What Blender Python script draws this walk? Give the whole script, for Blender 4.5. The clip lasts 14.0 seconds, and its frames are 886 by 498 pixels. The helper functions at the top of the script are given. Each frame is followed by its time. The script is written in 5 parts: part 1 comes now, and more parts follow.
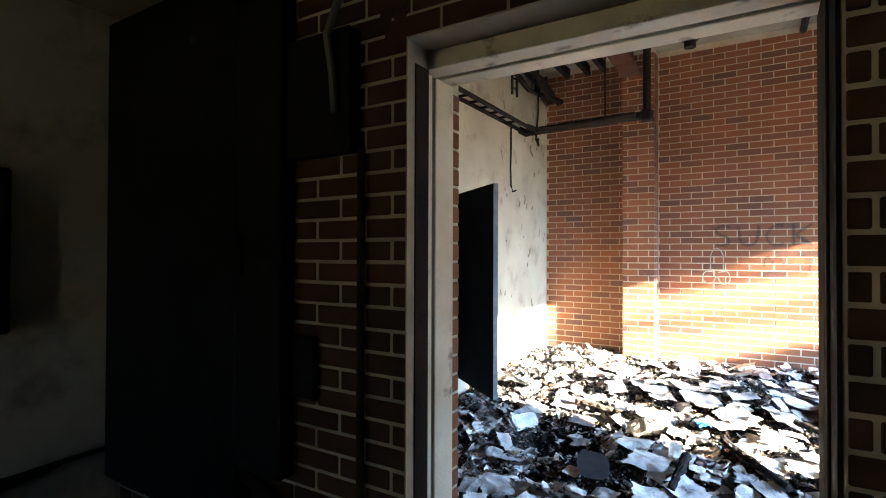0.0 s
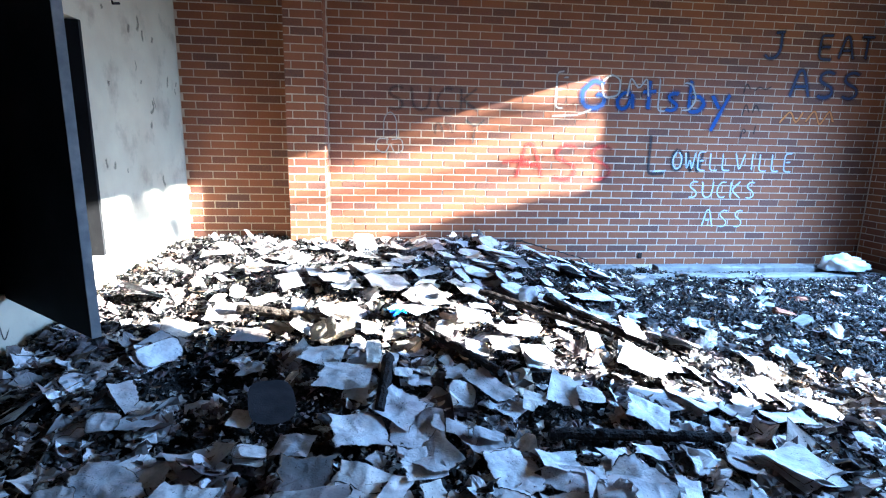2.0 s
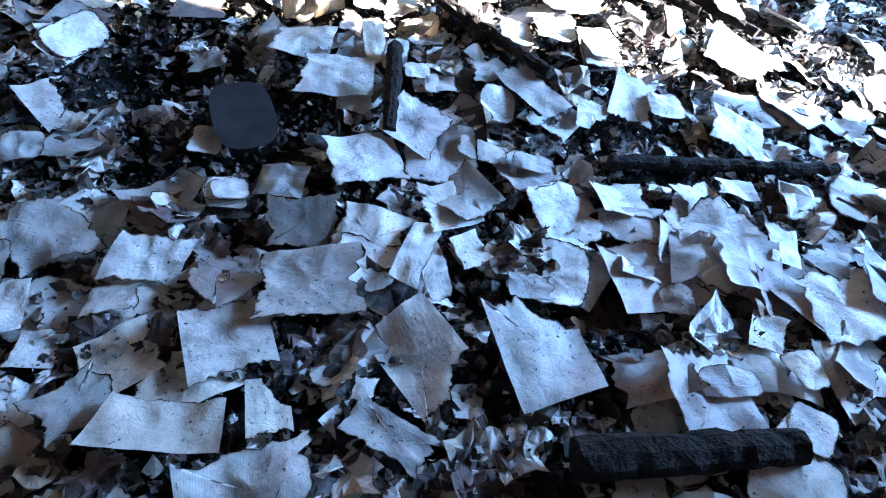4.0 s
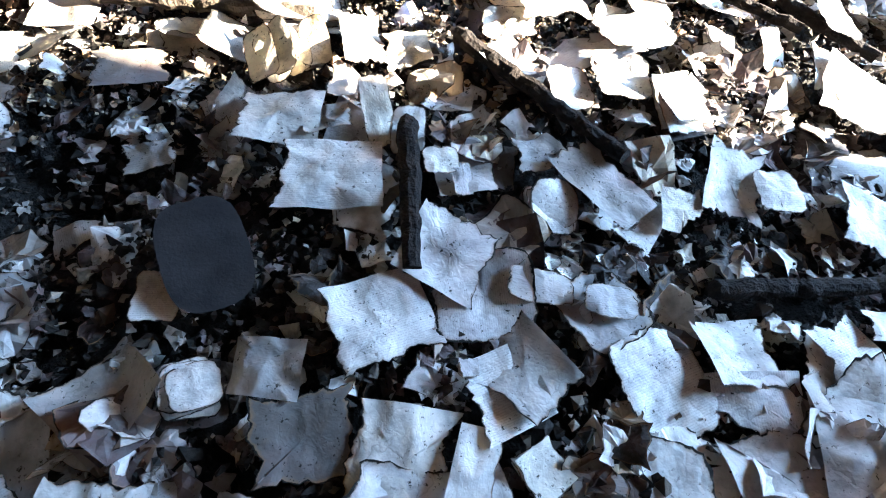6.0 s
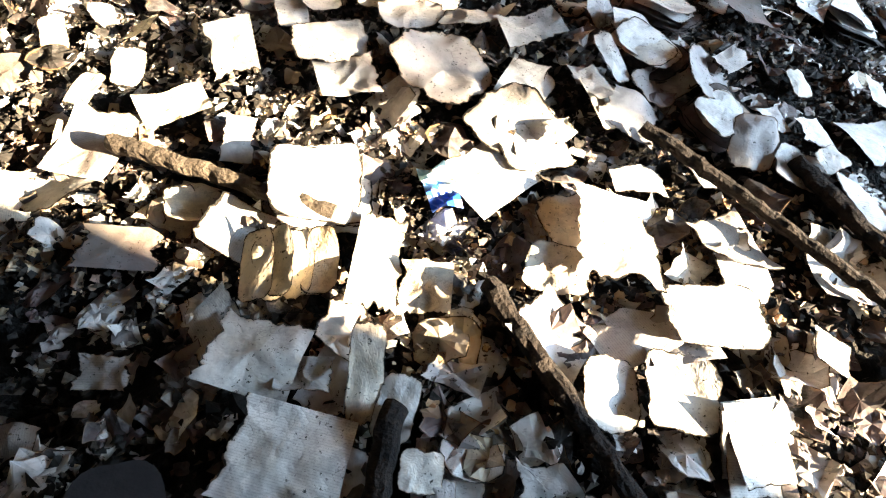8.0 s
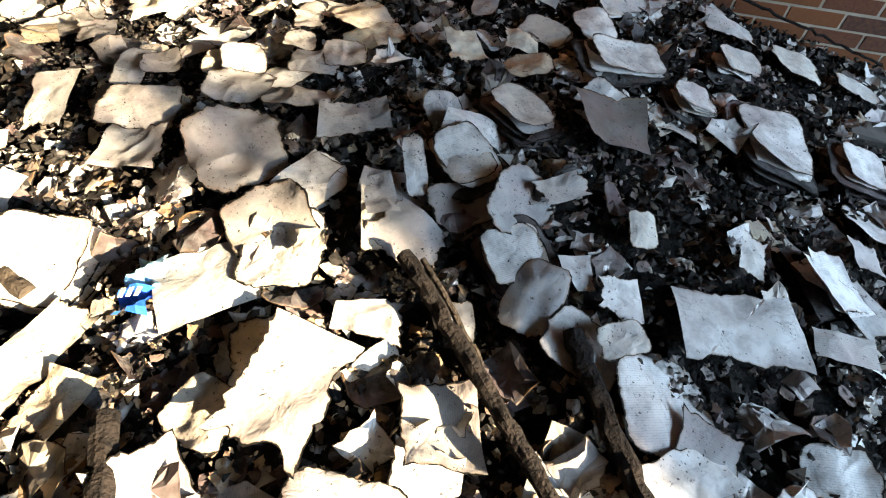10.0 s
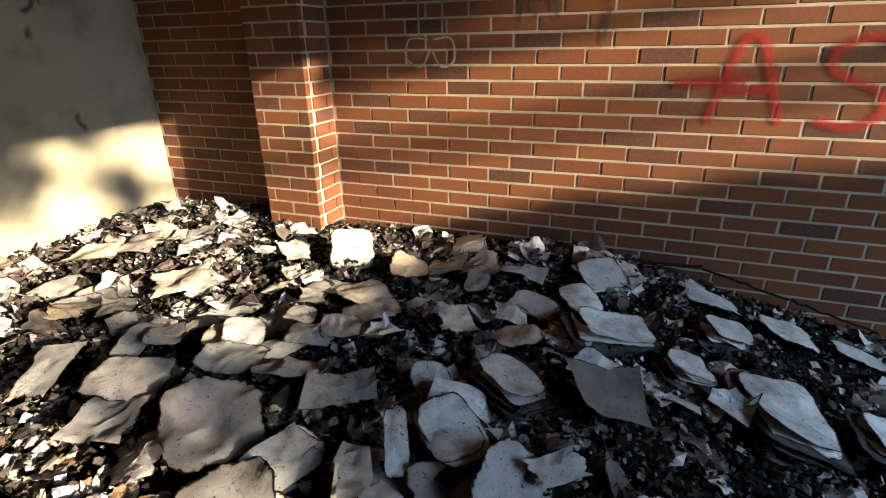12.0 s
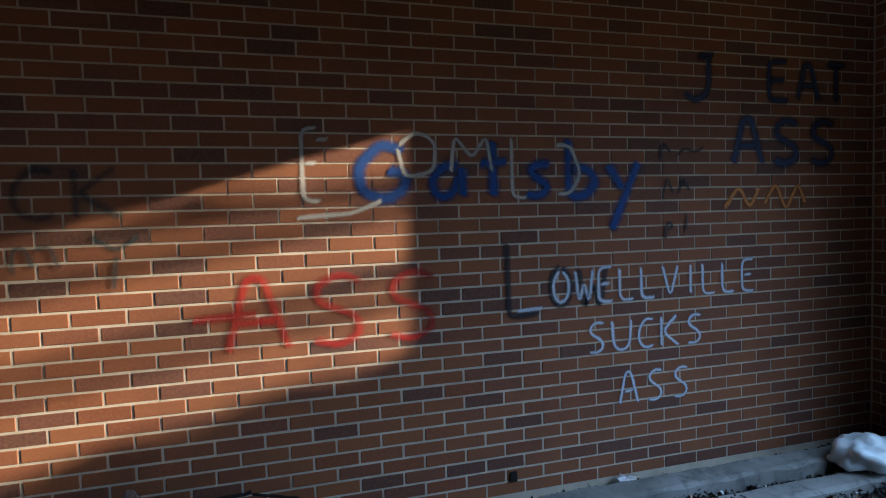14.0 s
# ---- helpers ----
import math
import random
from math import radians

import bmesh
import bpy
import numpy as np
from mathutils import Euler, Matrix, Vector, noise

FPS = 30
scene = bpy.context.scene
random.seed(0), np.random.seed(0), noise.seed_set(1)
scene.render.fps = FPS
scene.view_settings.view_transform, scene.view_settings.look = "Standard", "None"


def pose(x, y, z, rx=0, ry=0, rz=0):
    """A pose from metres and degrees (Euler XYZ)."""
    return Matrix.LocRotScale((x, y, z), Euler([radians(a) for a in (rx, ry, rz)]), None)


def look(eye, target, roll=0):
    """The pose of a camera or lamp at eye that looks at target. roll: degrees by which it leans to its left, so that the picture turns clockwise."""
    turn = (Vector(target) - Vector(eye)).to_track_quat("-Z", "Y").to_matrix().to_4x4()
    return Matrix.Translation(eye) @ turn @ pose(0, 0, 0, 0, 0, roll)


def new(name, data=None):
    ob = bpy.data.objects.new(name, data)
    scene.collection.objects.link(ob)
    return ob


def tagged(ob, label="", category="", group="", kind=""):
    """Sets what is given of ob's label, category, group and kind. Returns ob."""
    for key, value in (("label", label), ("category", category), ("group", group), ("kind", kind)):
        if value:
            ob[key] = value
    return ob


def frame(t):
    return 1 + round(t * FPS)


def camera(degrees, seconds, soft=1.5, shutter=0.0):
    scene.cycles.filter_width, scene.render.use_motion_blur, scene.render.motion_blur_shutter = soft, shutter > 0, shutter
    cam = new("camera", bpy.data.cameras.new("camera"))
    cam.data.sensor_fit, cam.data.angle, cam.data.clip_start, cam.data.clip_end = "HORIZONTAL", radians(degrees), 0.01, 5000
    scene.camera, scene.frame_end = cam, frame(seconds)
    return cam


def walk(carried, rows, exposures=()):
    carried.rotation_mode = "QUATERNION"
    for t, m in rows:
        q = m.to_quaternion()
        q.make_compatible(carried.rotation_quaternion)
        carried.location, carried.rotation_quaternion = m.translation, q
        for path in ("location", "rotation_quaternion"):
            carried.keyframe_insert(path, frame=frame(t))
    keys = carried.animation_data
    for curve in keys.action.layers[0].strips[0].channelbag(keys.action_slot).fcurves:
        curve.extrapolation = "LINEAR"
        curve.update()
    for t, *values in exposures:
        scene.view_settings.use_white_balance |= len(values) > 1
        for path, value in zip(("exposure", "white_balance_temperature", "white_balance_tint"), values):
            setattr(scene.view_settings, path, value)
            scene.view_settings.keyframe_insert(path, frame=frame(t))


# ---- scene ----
cam = camera(81.8, 14.0, 1.1)
# length of the walk, first eye height, turn that lays the walls along x and y
METRES, EYE, TURN = 6.84, 1.63, 31.7
# time, x, y, z (in lengths of the walk), yaw, pitch, roll
ROWS = [
    (0.0, 0.0, 0.0, 0.0, -0.0, 0.66, -0.2),
    (0.5, 0.0096, 0.0673, -0.0062, -15.66, 0.68, -0.17),
    (1.0, 0.0243, 0.1274, -0.0209, -27.27, 0.66, -0.08),
    (1.5, 0.044, 0.1764, -0.0323, -35.09, -2.63, -0.63),
    (2.0, 0.0535, 0.2218, -0.0398, -37.36, -11.59, -1.19),
    (2.5, 0.0724, 0.254, -0.0482, -37.14, -23.17, -1.64),
    (3.0, 0.0898, 0.2793, -0.0534, -36.8, -34.85, -2.22),
    (5.5, 0.1444, 0.4205, -0.0671, -39.82, -55.74, -0.85),
    (6.0, 0.1763, 0.4513, -0.0627, -40.15, -55.97, -0.91),
    (6.5, 0.213, 0.4774, -0.0523, -39.69, -55.72, -0.94),
    (7.0, 0.2364, 0.504, -0.0463, -37.38, -55.36, -1.32),
    (7.5, 0.246, 0.5314, -0.0364, -31.78, -54.92, -2.19),
    (8.0, 0.2714, 0.541, -0.0342, -26.15, -54.45, -1.63),
    (8.5, 0.3298, 0.5401, -0.0307, -20.74, -54.21, -0.82),
    (11.0, 0.4825, 0.5392, -0.0381, -9.72, -40.11, 0.3),
    (11.5, 0.4761, 0.5433, -0.04, -9.57, -28.81, 0.83),
    (12.0, 0.4767, 0.5422, -0.0351, -10.61, -22.11, 1.02),
    (12.5, 0.4885, 0.5387, -0.0253, -13.61, -21.61, 1.59),
    (13.0, 0.5136, 0.5225, -0.0058, -17.84, -18.7, 1.97),
    (13.5, 0.5421, 0.5026, 0.0035, -29.03, -12.13, 2.05),
    (14.0, 0.5752, 0.475, 0.0067, -46.23, -2.79, 1.8),
]
EXPOSURES = [(0, 5.5, 5300, 10), (0.5, 5.25, 4900, 10), (1.0, 5.1, 4750, 10), (1.5, 4.65, 4600, 10), (2.0, 4.65, 4500, 10), (3.0, 5.25, 4500, 10), (5.5, 5.25, 5150, 10), (6.5, 5.0, 5600, 10), (7.5, 4.6, 6100, 10), (8.5, 4.15, 6700, 10), (11.0, 2.4, 6200, 10), (11.5, 2.15, 6100, 10), (12.5, 1.95, 5900, 10), (13.0, 2.0, 5700, 10), (14.0, 2.1, 5300, 10)]
walk(cam, [(t, pose(0, 0, EYE, 0, 0, TURN) @ pose(METRES * x, METRES * y, METRES * z, 90 + pitch, roll, yaw)) for t, x, y, z, yaw, pitch, roll in ROWS], EXPOSURES)

# ---- exposure, world, sun ----

# sun: low, from the east south-east, travelling towards -x, slightly +y
SUN_WAY = Vector((-1.0, 0.27, -0.285)).normalized()
world = bpy.data.worlds.new("world")
scene.world = world
world.use_nodes = True
wn = world.node_tree.nodes
sky = wn.new("ShaderNodeTexSky")
sky.sky_type = "NISHITA"
sky.sun_disc = False
sky.sun_elevation = math.asin(-SUN_WAY.z)
sky.sun_rotation = math.atan2(-SUN_WAY.x, -SUN_WAY.y)
wn["Background"].inputs["Strength"].default_value = 0.015
world.node_tree.links.new(sky.outputs["Color"], wn["Background"].inputs["Color"])
sun_data = bpy.data.lights.new("sun", "SUN")
sun_data.energy, sun_data.angle, sun_data.color = 5.0, radians(0.6), (1.0, 0.78, 0.49)
sun = new("sun", sun_data)
sun.matrix_world = look((20, 0, 10), Vector((20, 0, 10)) + SUN_WAY)


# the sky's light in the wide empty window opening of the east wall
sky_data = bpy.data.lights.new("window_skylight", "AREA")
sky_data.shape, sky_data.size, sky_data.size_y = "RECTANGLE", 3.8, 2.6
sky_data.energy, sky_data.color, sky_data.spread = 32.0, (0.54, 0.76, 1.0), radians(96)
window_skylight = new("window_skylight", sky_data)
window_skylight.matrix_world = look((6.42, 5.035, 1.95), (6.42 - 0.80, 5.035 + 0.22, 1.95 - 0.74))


# ---- node helpers ----
class Mat:
    """A small builder of node materials."""

    def __init__(self, name, rough=0.8, metal=0.0, spec=0.3):
        self.m = bpy.data.materials.new(name)
        self.m.use_nodes = True
        self.t = self.m.node_tree
        self.b = self.t.nodes["Principled BSDF"]
        self.b.inputs["Roughness"].default_value = rough
        self.b.inputs["Metallic"].default_value = metal
        self.b.inputs["Specular IOR Level"].default_value = spec
        self.coord = self.t.nodes.new("ShaderNodeTexCoord").outputs["Object"]

    def put(self, socket, value):
        if isinstance(value, bpy.types.NodeSocket):
            self.t.links.new(value, socket)
        elif isinstance(value, (tuple, list)) and len(value) == 3 and socket.type == "RGBA":
            socket.default_value = (*value, 1)
        else:
            socket.default_value = value

    def world_pos(self):
        return self.t.nodes.new("ShaderNodeNewGeometry").outputs["Position"]

    def noise(self, scale, detail=4.0, rough=0.55, where=None):
        n = self.t.nodes.new("ShaderNodeTexNoise")
        n.inputs["Scale"].default_value, n.inputs["Detail"].default_value, n.inputs["Roughness"].default_value = scale, detail, rough
        self.put(n.inputs["Vector"], where if where is not None else self.world_pos())
        return n.outputs["Fac"]

    def ramp(self, fac, stops):
        r = self.t.nodes.new("ShaderNodeValToRGB")
        self.put(r.inputs["Fac"], fac)
        e = r.color_ramp.elements
        while len(e) < len(stops):
            e.new(0.5)
        for el, (p, c) in zip(e, stops):
            el.position = p
            el.color = (*c, 1) if isinstance(c, tuple) else (c, c, c, 1)
        return r.outputs["Color"]

    def mix(self, fac, a, b, kind="MIX"):
        n = self.t.nodes.new("ShaderNodeMix")
        n.data_type, n.blend_type = "RGBA", kind
        n.clamp_factor = True
        self.put(n.inputs[0], fac)
        self.put(n.inputs[6], a)
        self.put(n.inputs[7], b)
        return n.outputs[2]

    def math(self, op, a, b=0.0, c=0.0):
        n = self.t.nodes.new("ShaderNodeMath")
        n.operation = op
        n.use_clamp = op not in ("MULTIPLY_ADD",)
        for i, v in enumerate((a, b, c)):
            self.put(n.inputs[i], v)
        return n.outputs[0]

    def attr(self, name):
        n = self.t.nodes.new("ShaderNodeAttribute")
        n.attribute_name = name
        return n

    def rand_object(self):
        return self.t.nodes.new("ShaderNodeObjectInfo").outputs["Random"]

    def rand_island(self):
        return self.t.nodes.new("ShaderNodeNewGeometry").outputs["Random Per Island"]

    def bump(self, height, strength=0.3, dist=0.01):
        n = self.t.nodes.new("ShaderNodeBump")
        n.inputs["Strength"].default_value, n.inputs["Distance"].default_value = strength, dist
        self.put(n.inputs["Height"], height)
        self.t.links.new(n.outputs["Normal"], self.b.inputs["Normal"])

    def base(self, col):
        self.put(self.b.inputs["Base Color"], col)

    def rough(self, v):
        self.put(self.b.inputs["Roughness"], v)


def brick_material(name, island, darkened=0.0):
    m = Mat(name, 0.85)
    r = m.rand_island() if island else m.rand_object()
    col = m.ramp(r, [(0.0, (0.145, 0.044, 0.020)), (0.3, (0.195, 0.070, 0.028)), (0.62, (0.165, 0.056, 0.026)), (0.84, (0.11, 0.040, 0.027)), (0.97, (0.072, 0.033, 0.027))])
    grain = m.noise(60, 5)
    col = m.mix(m.ramp(grain, [(0.35, 0.0), (0.75, 0.35)]), col, (0.29, 0.135, 0.052))
    soot = m.ramp(m.noise(0.9, 5, 0.6), [(0.45, 0.0), (0.75, 0.45)])
    col = m.mix(soot, col, (0.055, 0.03, 0.024))
    if darkened:
        col = m.mix(m.ramp(m.noise(3.5, 6), [(0.3, darkened), (0.75, darkened * 0.7)]), col, (0.018, 0.012, 0.010))
    m.base(col)
    m.rough(m.ramp(grain, [(0.3, 0.75), (0.7, 0.95)]))
    m.bump(m.noise(140, 4), 0.35, 0.004)
    return m.m


def simple(name, c1, c2, scale, rough=0.85, metal=0.0, bump=0.25, fine=None, stain=None, spec=0.3, dist=0.006):
    m = Mat(name, rough, metal, spec)
    col = m.mix(m.ramp(m.noise(scale, 6), [(0.35, 0.0), (0.7, 1.0)]), c1, c2)
    if stain:
        s_scale, s_col, lo, hi, most = stain
        col = m.mix(m.ramp(m.noise(s_scale, 7, 0.62), [(lo, 0.0), (hi, most)]), col, s_col)
    m.base(col)
    m.bump(m.noise(fine or scale * 12, 5), bump, dist)
    return m.m


def paper_material(name, island, tones, brown=0.6):
    """Burnt book paper: soot clouds, charred torn edges, print on some sheets."""
    m = Mat(name, 0.9, 0.0, 0.15)
    r = m.rand_island() if island else m.rand_object()
    tone = m.ramp(r, tones)
    e = m.attr("edge").outputs["Fac"]
    flat = m.attr("sheet").outputs["Vector"]
    ragged = m.math("MULTIPLY_ADD", m.noise(24, 6, 0.65), 0.6, m.math("MULTIPLY", e, 0.5))
    scorch = m.mix(m.ramp(ragged, [(0.52, 0.0), (0.70, brown)]), tone, (0.26, 0.15, 0.06))
    clouds = m.ramp(m.noise(3.2, 4, 0.6), [(0.45, 0.0), (0.68, 0.5)])
    col = m.mix(clouds, scorch, (0.28, 0.195, 0.20))
    soot = m.ramp(m.noise(11, 8, 0.68), [(0.46, 0.0), (0.66, 0.58)])
    col = m.mix(soot, col, (0.19, 0.185, 0.19))
    veins = m.t.nodes.new("ShaderNodeTexVoronoi")
    veins.feature = "DISTANCE_TO_EDGE"
    veins.inputs["Scale"].default_value = 13.0
    m.put(veins.inputs["Vector"], m.mix(0.12, m.world_pos(), m.t.nodes.new("ShaderNodeTexNoise").outputs["Color"]))
    crease = m.ramp(veins.outputs["Distance"], [(0.0, 1.0), (0.05, 0.0)])
    col = m.mix(m.math("MULTIPLY", crease, m.ramp(m.noise(5, 3), [(0.48, 0.0), (0.62, 0.35)])), col, (0.10, 0.095, 0.095))
    specks = m.ramp(m.noise(75, 4, 0.65), [(0.61, 0.0), (0.65, 0.95)])
    col = m.mix(m.math("MULTIPLY", specks, m.ramp(m.noise(8, 3), [(0.42, 0.0), (0.56, 1.0)])), col, (0.02, 0.018, 0.016))
    lines = m.t.nodes.new("ShaderNodeTexWave")
    lines.wave_type, lines.bands_direction = "BANDS", "Y"
    lines.inputs["Scale"].default_value, lines.inputs["Distortion"].default_value = 46.0, 0.0
    m.put(lines.inputs["Vector"], flat)
    words = m.ramp(m.noise(190, 1, 0.5, flat), [(0.45, 0.0), (0.5, 1.0)])
    printed = m.math("GREATER_THAN", m.math("FRACT", m.math("MULTIPLY_ADD", r, 17.3, 0.0)), 0.62)
    line = m.math("MULTIPLY", m.ramp(lines.outputs["Fac"], [(0.66, 0.0), (0.8, 0.26)]), printed)
    col = m.mix(m.math("MULTIPLY", line, words), col, (0.12, 0.12, 0.13))
    col = m.mix(m.ramp(ragged, [(0.68, 0.0), (0.73, 1.0)]), col, (0.012, 0.011, 0.010))
    m.base(col)
    rough_height = m.math("ADD", m.math("MULTIPLY", m.noise(7, 5, 0.6), 0.8), m.math("MULTIPLY", m.noise(60, 3), 0.06))
    m.bump(m.math("ADD", rough_height, m.math("MULTIPLY", m.ramp(veins.outputs["Distance"], [(0.0, 0.0), (0.25, 0.5)]), 0.2)), 0.38, 0.02)
    return m.m


WHITES = [(0.0, (0.66, 0.655, 0.645)), (0.35, (0.78, 0.775, 0.76)), (0.6, (0.56, 0.555, 0.55)), (0.85, (0.70, 0.67, 0.60)), (1.0, (0.48, 0.475, 0.47))]
GREYS = [(0.0, (0.46, 0.455, 0.45)), (0.5, (0.34, 0.335, 0.335)), (1.0, (0.42, 0.395, 0.37))]
TANS = [(0.0, (0.66, 0.58, 0.44)), (0.2, (0.54, 0.41, 0.24)), (0.45, (0.28, 0.17, 0.08)), (0.65, (0.13, 0.085, 0.05)), (1.0, (0.03, 0.025, 0.02))]
BROWNS = [(0.0, (0.15, 0.13, 0.115)), (0.5, (0.19, 0.165, 0.14)), (1.0, (0.11, 0.10, 0.095))]
SCRAPS = [(0.0, (0.58, 0.57, 0.55)), (0.14, (0.45, 0.43, 0.41)), (0.28, (0.22, 0.20, 0.18)), (0.42, (0.10, 0.08, 0.06)), (0.58, (0.03, 0.026, 0.023)), (1.0, (0.014, 0.013, 0.012))]
CREAMS = [(0.0, (0.70, 0.62, 0.47)), (0.5, (0.76, 0.71, 0.61)), (1.0, (0.58, 0.47, 0.32))]
MIXED = [(0.0, (0.68, 0.67, 0.66)), (0.30, (0.74, 0.73, 0.72)), (0.44, (0.48, 0.47, 0.465)), (0.54, (0.50, 0.43, 0.32)), (0.62, (0.18, 0.17, 0.16)), (0.72, (0.08, 0.06, 0.05)), (0.82, (0.02, 0.018, 0.017)), (1.0, (0.014, 0.013, 0.012))]
CHARS = [(0.0, (0.016, 0.015, 0.014)), (0.7, (0.03, 0.026, 0.023)), (1.0, (0.06, 0.048, 0.04))]


BRICK = brick_material("brick", False)
BRICK_STUFF = brick_material("brick_joined", True)
BRICK_HALL = brick_material("smoked_brick", False, 0.85)
BRICK_HALL_STUFF = brick_material("smoked_brick_joined", True, 0.85)
MORTAR = simple("mortar", (0.46, 0.39, 0.30), (0.33, 0.28, 0.215), 6, 0.95, 0, 0.4, 180)
PLASTER_HALL = simple("grimy_hall_plaster", (0.60, 0.56, 0.45), (0.45, 0.41, 0.32), 1.4, 0.9, 0, 0.3, 60, (2.6, (0.10, 0.09, 0.075), 0.50, 0.72, 0.8))
PLASTER = simple("painted_plaster", (0.41, 0.38, 0.29), (0.31, 0.285, 0.215), 1.4, 0.9, 0, 0.3, 60, (3.4, (0.15, 0.135, 0.11), 0.54, 0.74, 0.6))
CEILING = simple("sooty_ceiling_paint", (0.30, 0.27, 0.20), (0.18, 0.16, 0.12), 1.2, 0.9, 0, 0.3, 70, (0.8, (0.06, 0.05, 0.045), 0.55, 0.8, 0.8))
STEEL_RUST = simple("rusty_beam", (0.085, 0.035, 0.022), (0.045, 0.024, 0.018), 5, 0.8, 0.2, 0.4, 90)
SOOT_PIPE = simple("sooty_pipe", (0.010, 0.009, 0.009), (0.026, 0.018, 0.014), 9, 0.85, 0.0, 0.4, 120, None, 0.12)
# doors and boxes; also blackens the side room in place of shade
BLACK_DOOR = simple("soot_black_paint_and_shade", (0.008, 0.008, 0.009), (0.016, 0.016, 0.017), 2.2, 0.75, 0.0, 0.2, 60, (6, (0.05, 0.045, 0.042), 0.6, 0.8, 0.5), 0.06)
DOOR_EDGE = simple("worn_door_edge", (0.10, 0.10, 0.10), (0.18, 0.17, 0.16), 12, 0.6, 0.1)
FRAME_PAINT = simple("yellowed_frame_paint", (0.66, 0.61, 0.50), (0.50, 0.44, 0.33), 4, 0.6, 0, 0.3, 80, (9, (0.06, 0.045, 0.035), 0.6, 0.72, 0.95))
CONCRETE = simple("dirty_concrete", (0.22, 0.21, 0.195), (0.13, 0.125, 0.115), 3, 0.95, 0, 0.5, 60, (8, (0.04, 0.04, 0.04), 0.5, 0.75, 0.8))
CHAR = simple("charcoal_bed", (0.009, 0.0085, 0.008), (0.02, 0.018, 0.017), 14, 0.95, 0, 1.0, 90, (40, (0.10, 0.085, 0.075), 0.64, 0.74, 0.5), 0.2, 0.03)
CHARWOOD = simple("charred_wood", (0.012, 0.011, 0.011), (0.03, 0.024, 0.021), 22, 0.95, 0, 0.9, 70, None, 0.1, 0.02)
DUSTWOOD = simple("ash_dusted_wood", (0.085, 0.068, 0.052), (0.03, 0.024, 0.02), 12, 0.9, 0, 0.9, 60, None, 0.2, 0.02)
GROUND = simple("dry_lawn", (0.10, 0.12, 0.05), (0.16, 0.13, 0.08), 0.6, 0.95, 0, 0.5, 30)
BARK = simple("bark", (0.10, 0.075, 0.055), (0.05, 0.04, 0.03), 8, 0.95, 0, 0.8, 40, None, 0.2, 0.03)
LEAF = simple("leaf", (0.06, 0.10, 0.03), (0.10, 0.11, 0.04), 3, 0.7, 0, 0.1)
CARDBOARD = simple("slate_grey_board", (0.022, 0.020, 0.021), (0.032, 0.030, 0.031), 12, 0.95, 0, 0.3, 90, None, 0.05)
PLASTIC_BLUE = simple("blue_label_film", (0.02, 0.09, 0.55), (0.03, 0.16, 0.62), 30, 0.3, 0, 0.2, 60, None, 0.5)
PLASTIC_SKY = simple("light_blue_film", (0.20, 0.50, 0.80), (0.45, 0.66, 0.85), 22, 0.3, 0, 0.2, 60, None, 0.5)
BAG = simple("white_plastic_bag", (0.72, 0.76, 0.78), (0.58, 0.62, 0.64), 12, 0.35, 0, 0.3, 50, None, 0.5)
WHITE_INK = simple("white_ink", (0.75, 0.78, 0.82), (0.7, 0.74, 0.8), 30, 0.5)
PAPER = paper_material("burnt_paper", False, WHITES)
PAPER_BROWN = paper_material("smoked_brown_paper", False, BROWNS)
PAPER_CHAR = paper_material("charred_paper", False, CHARS, 0.0)
PAPER_RIM = paper_material("brown_rimmed_paper", False, WHITES, 0.95)
PAPER_GREY = paper_material("sooty_paper", False, GREYS)
PAPER_CREAM = paper_material("browned_paper", False, CREAMS)
PAPER_SCRAP = paper_material("burnt_scraps", True, SCRAPS)
PAPER_TAN = paper_material("browned_scraps", True, TANS)
PAPER_STUFF = paper_material("burnt_paper_joined", True, MIXED)


def flake_material(name):
    m = Mat(name, 0.92, 0, 0.2)
    r = m.rand_island()
    col = m.ramp(r, [(0.0, (0.010, 0.0095, 0.009)), (0.6, (0.022, 0.02, 0.019)), (0.82, (0.06, 0.045, 0.034)), (0.93, (0.18, 0.15, 0.12)), (1.0, (0.50, 0.48, 0.45))])
    m.base(m.mix(m.ramp(m.noise(45, 5), [(0.4, 0.0), (0.75, 0.7)]), col, (0.05, 0.045, 0.04)))
    m.bump(m.noise(120, 4), 0.5, 0.006)
    return m.m


FLAKES = flake_material("charcoal_flakes")


def spray_paint(name, colour, strength=0.85, dry=0.35):
    """Spray or brush paint that thins out at its edges and misses the roughness of the wall."""
    m = Mat(name, 0.7)
    m.base(m.mix(m.noise(20), colour, tuple(c * 0.7 for c in colour)))
    e = m.attr("edge").outputs["Fac"]
    soft = m.ramp(m.math("ADD", e, m.math("MULTIPLY", m.noise(55, 4), dry)), [(0.45, strength), (1.0, 0.0)])
    m.put(m.b.inputs["Alpha"], soft)
    return m.m


# ---- mesh helpers ----
def mesh_of(name, verts, faces, material, attrs=None, smooth=False):
    me = bpy.data.meshes.new(name)
    me.from_pydata([tuple(v) for v in verts], [], faces)
    me.materials.append(material)
    if attrs:
        for key, (kind, values) in attrs.items():
            a = me.attributes.new(key, kind, "POINT")
            a.data.foreach_set("vector" if kind == "FLOAT_VECTOR" else "value", np.asarray(values, dtype=np.float32).ravel())
    if smooth:
        me.polygons.foreach_set("use_smooth", [True] * len(me.polygons))
    me.update()
    return me


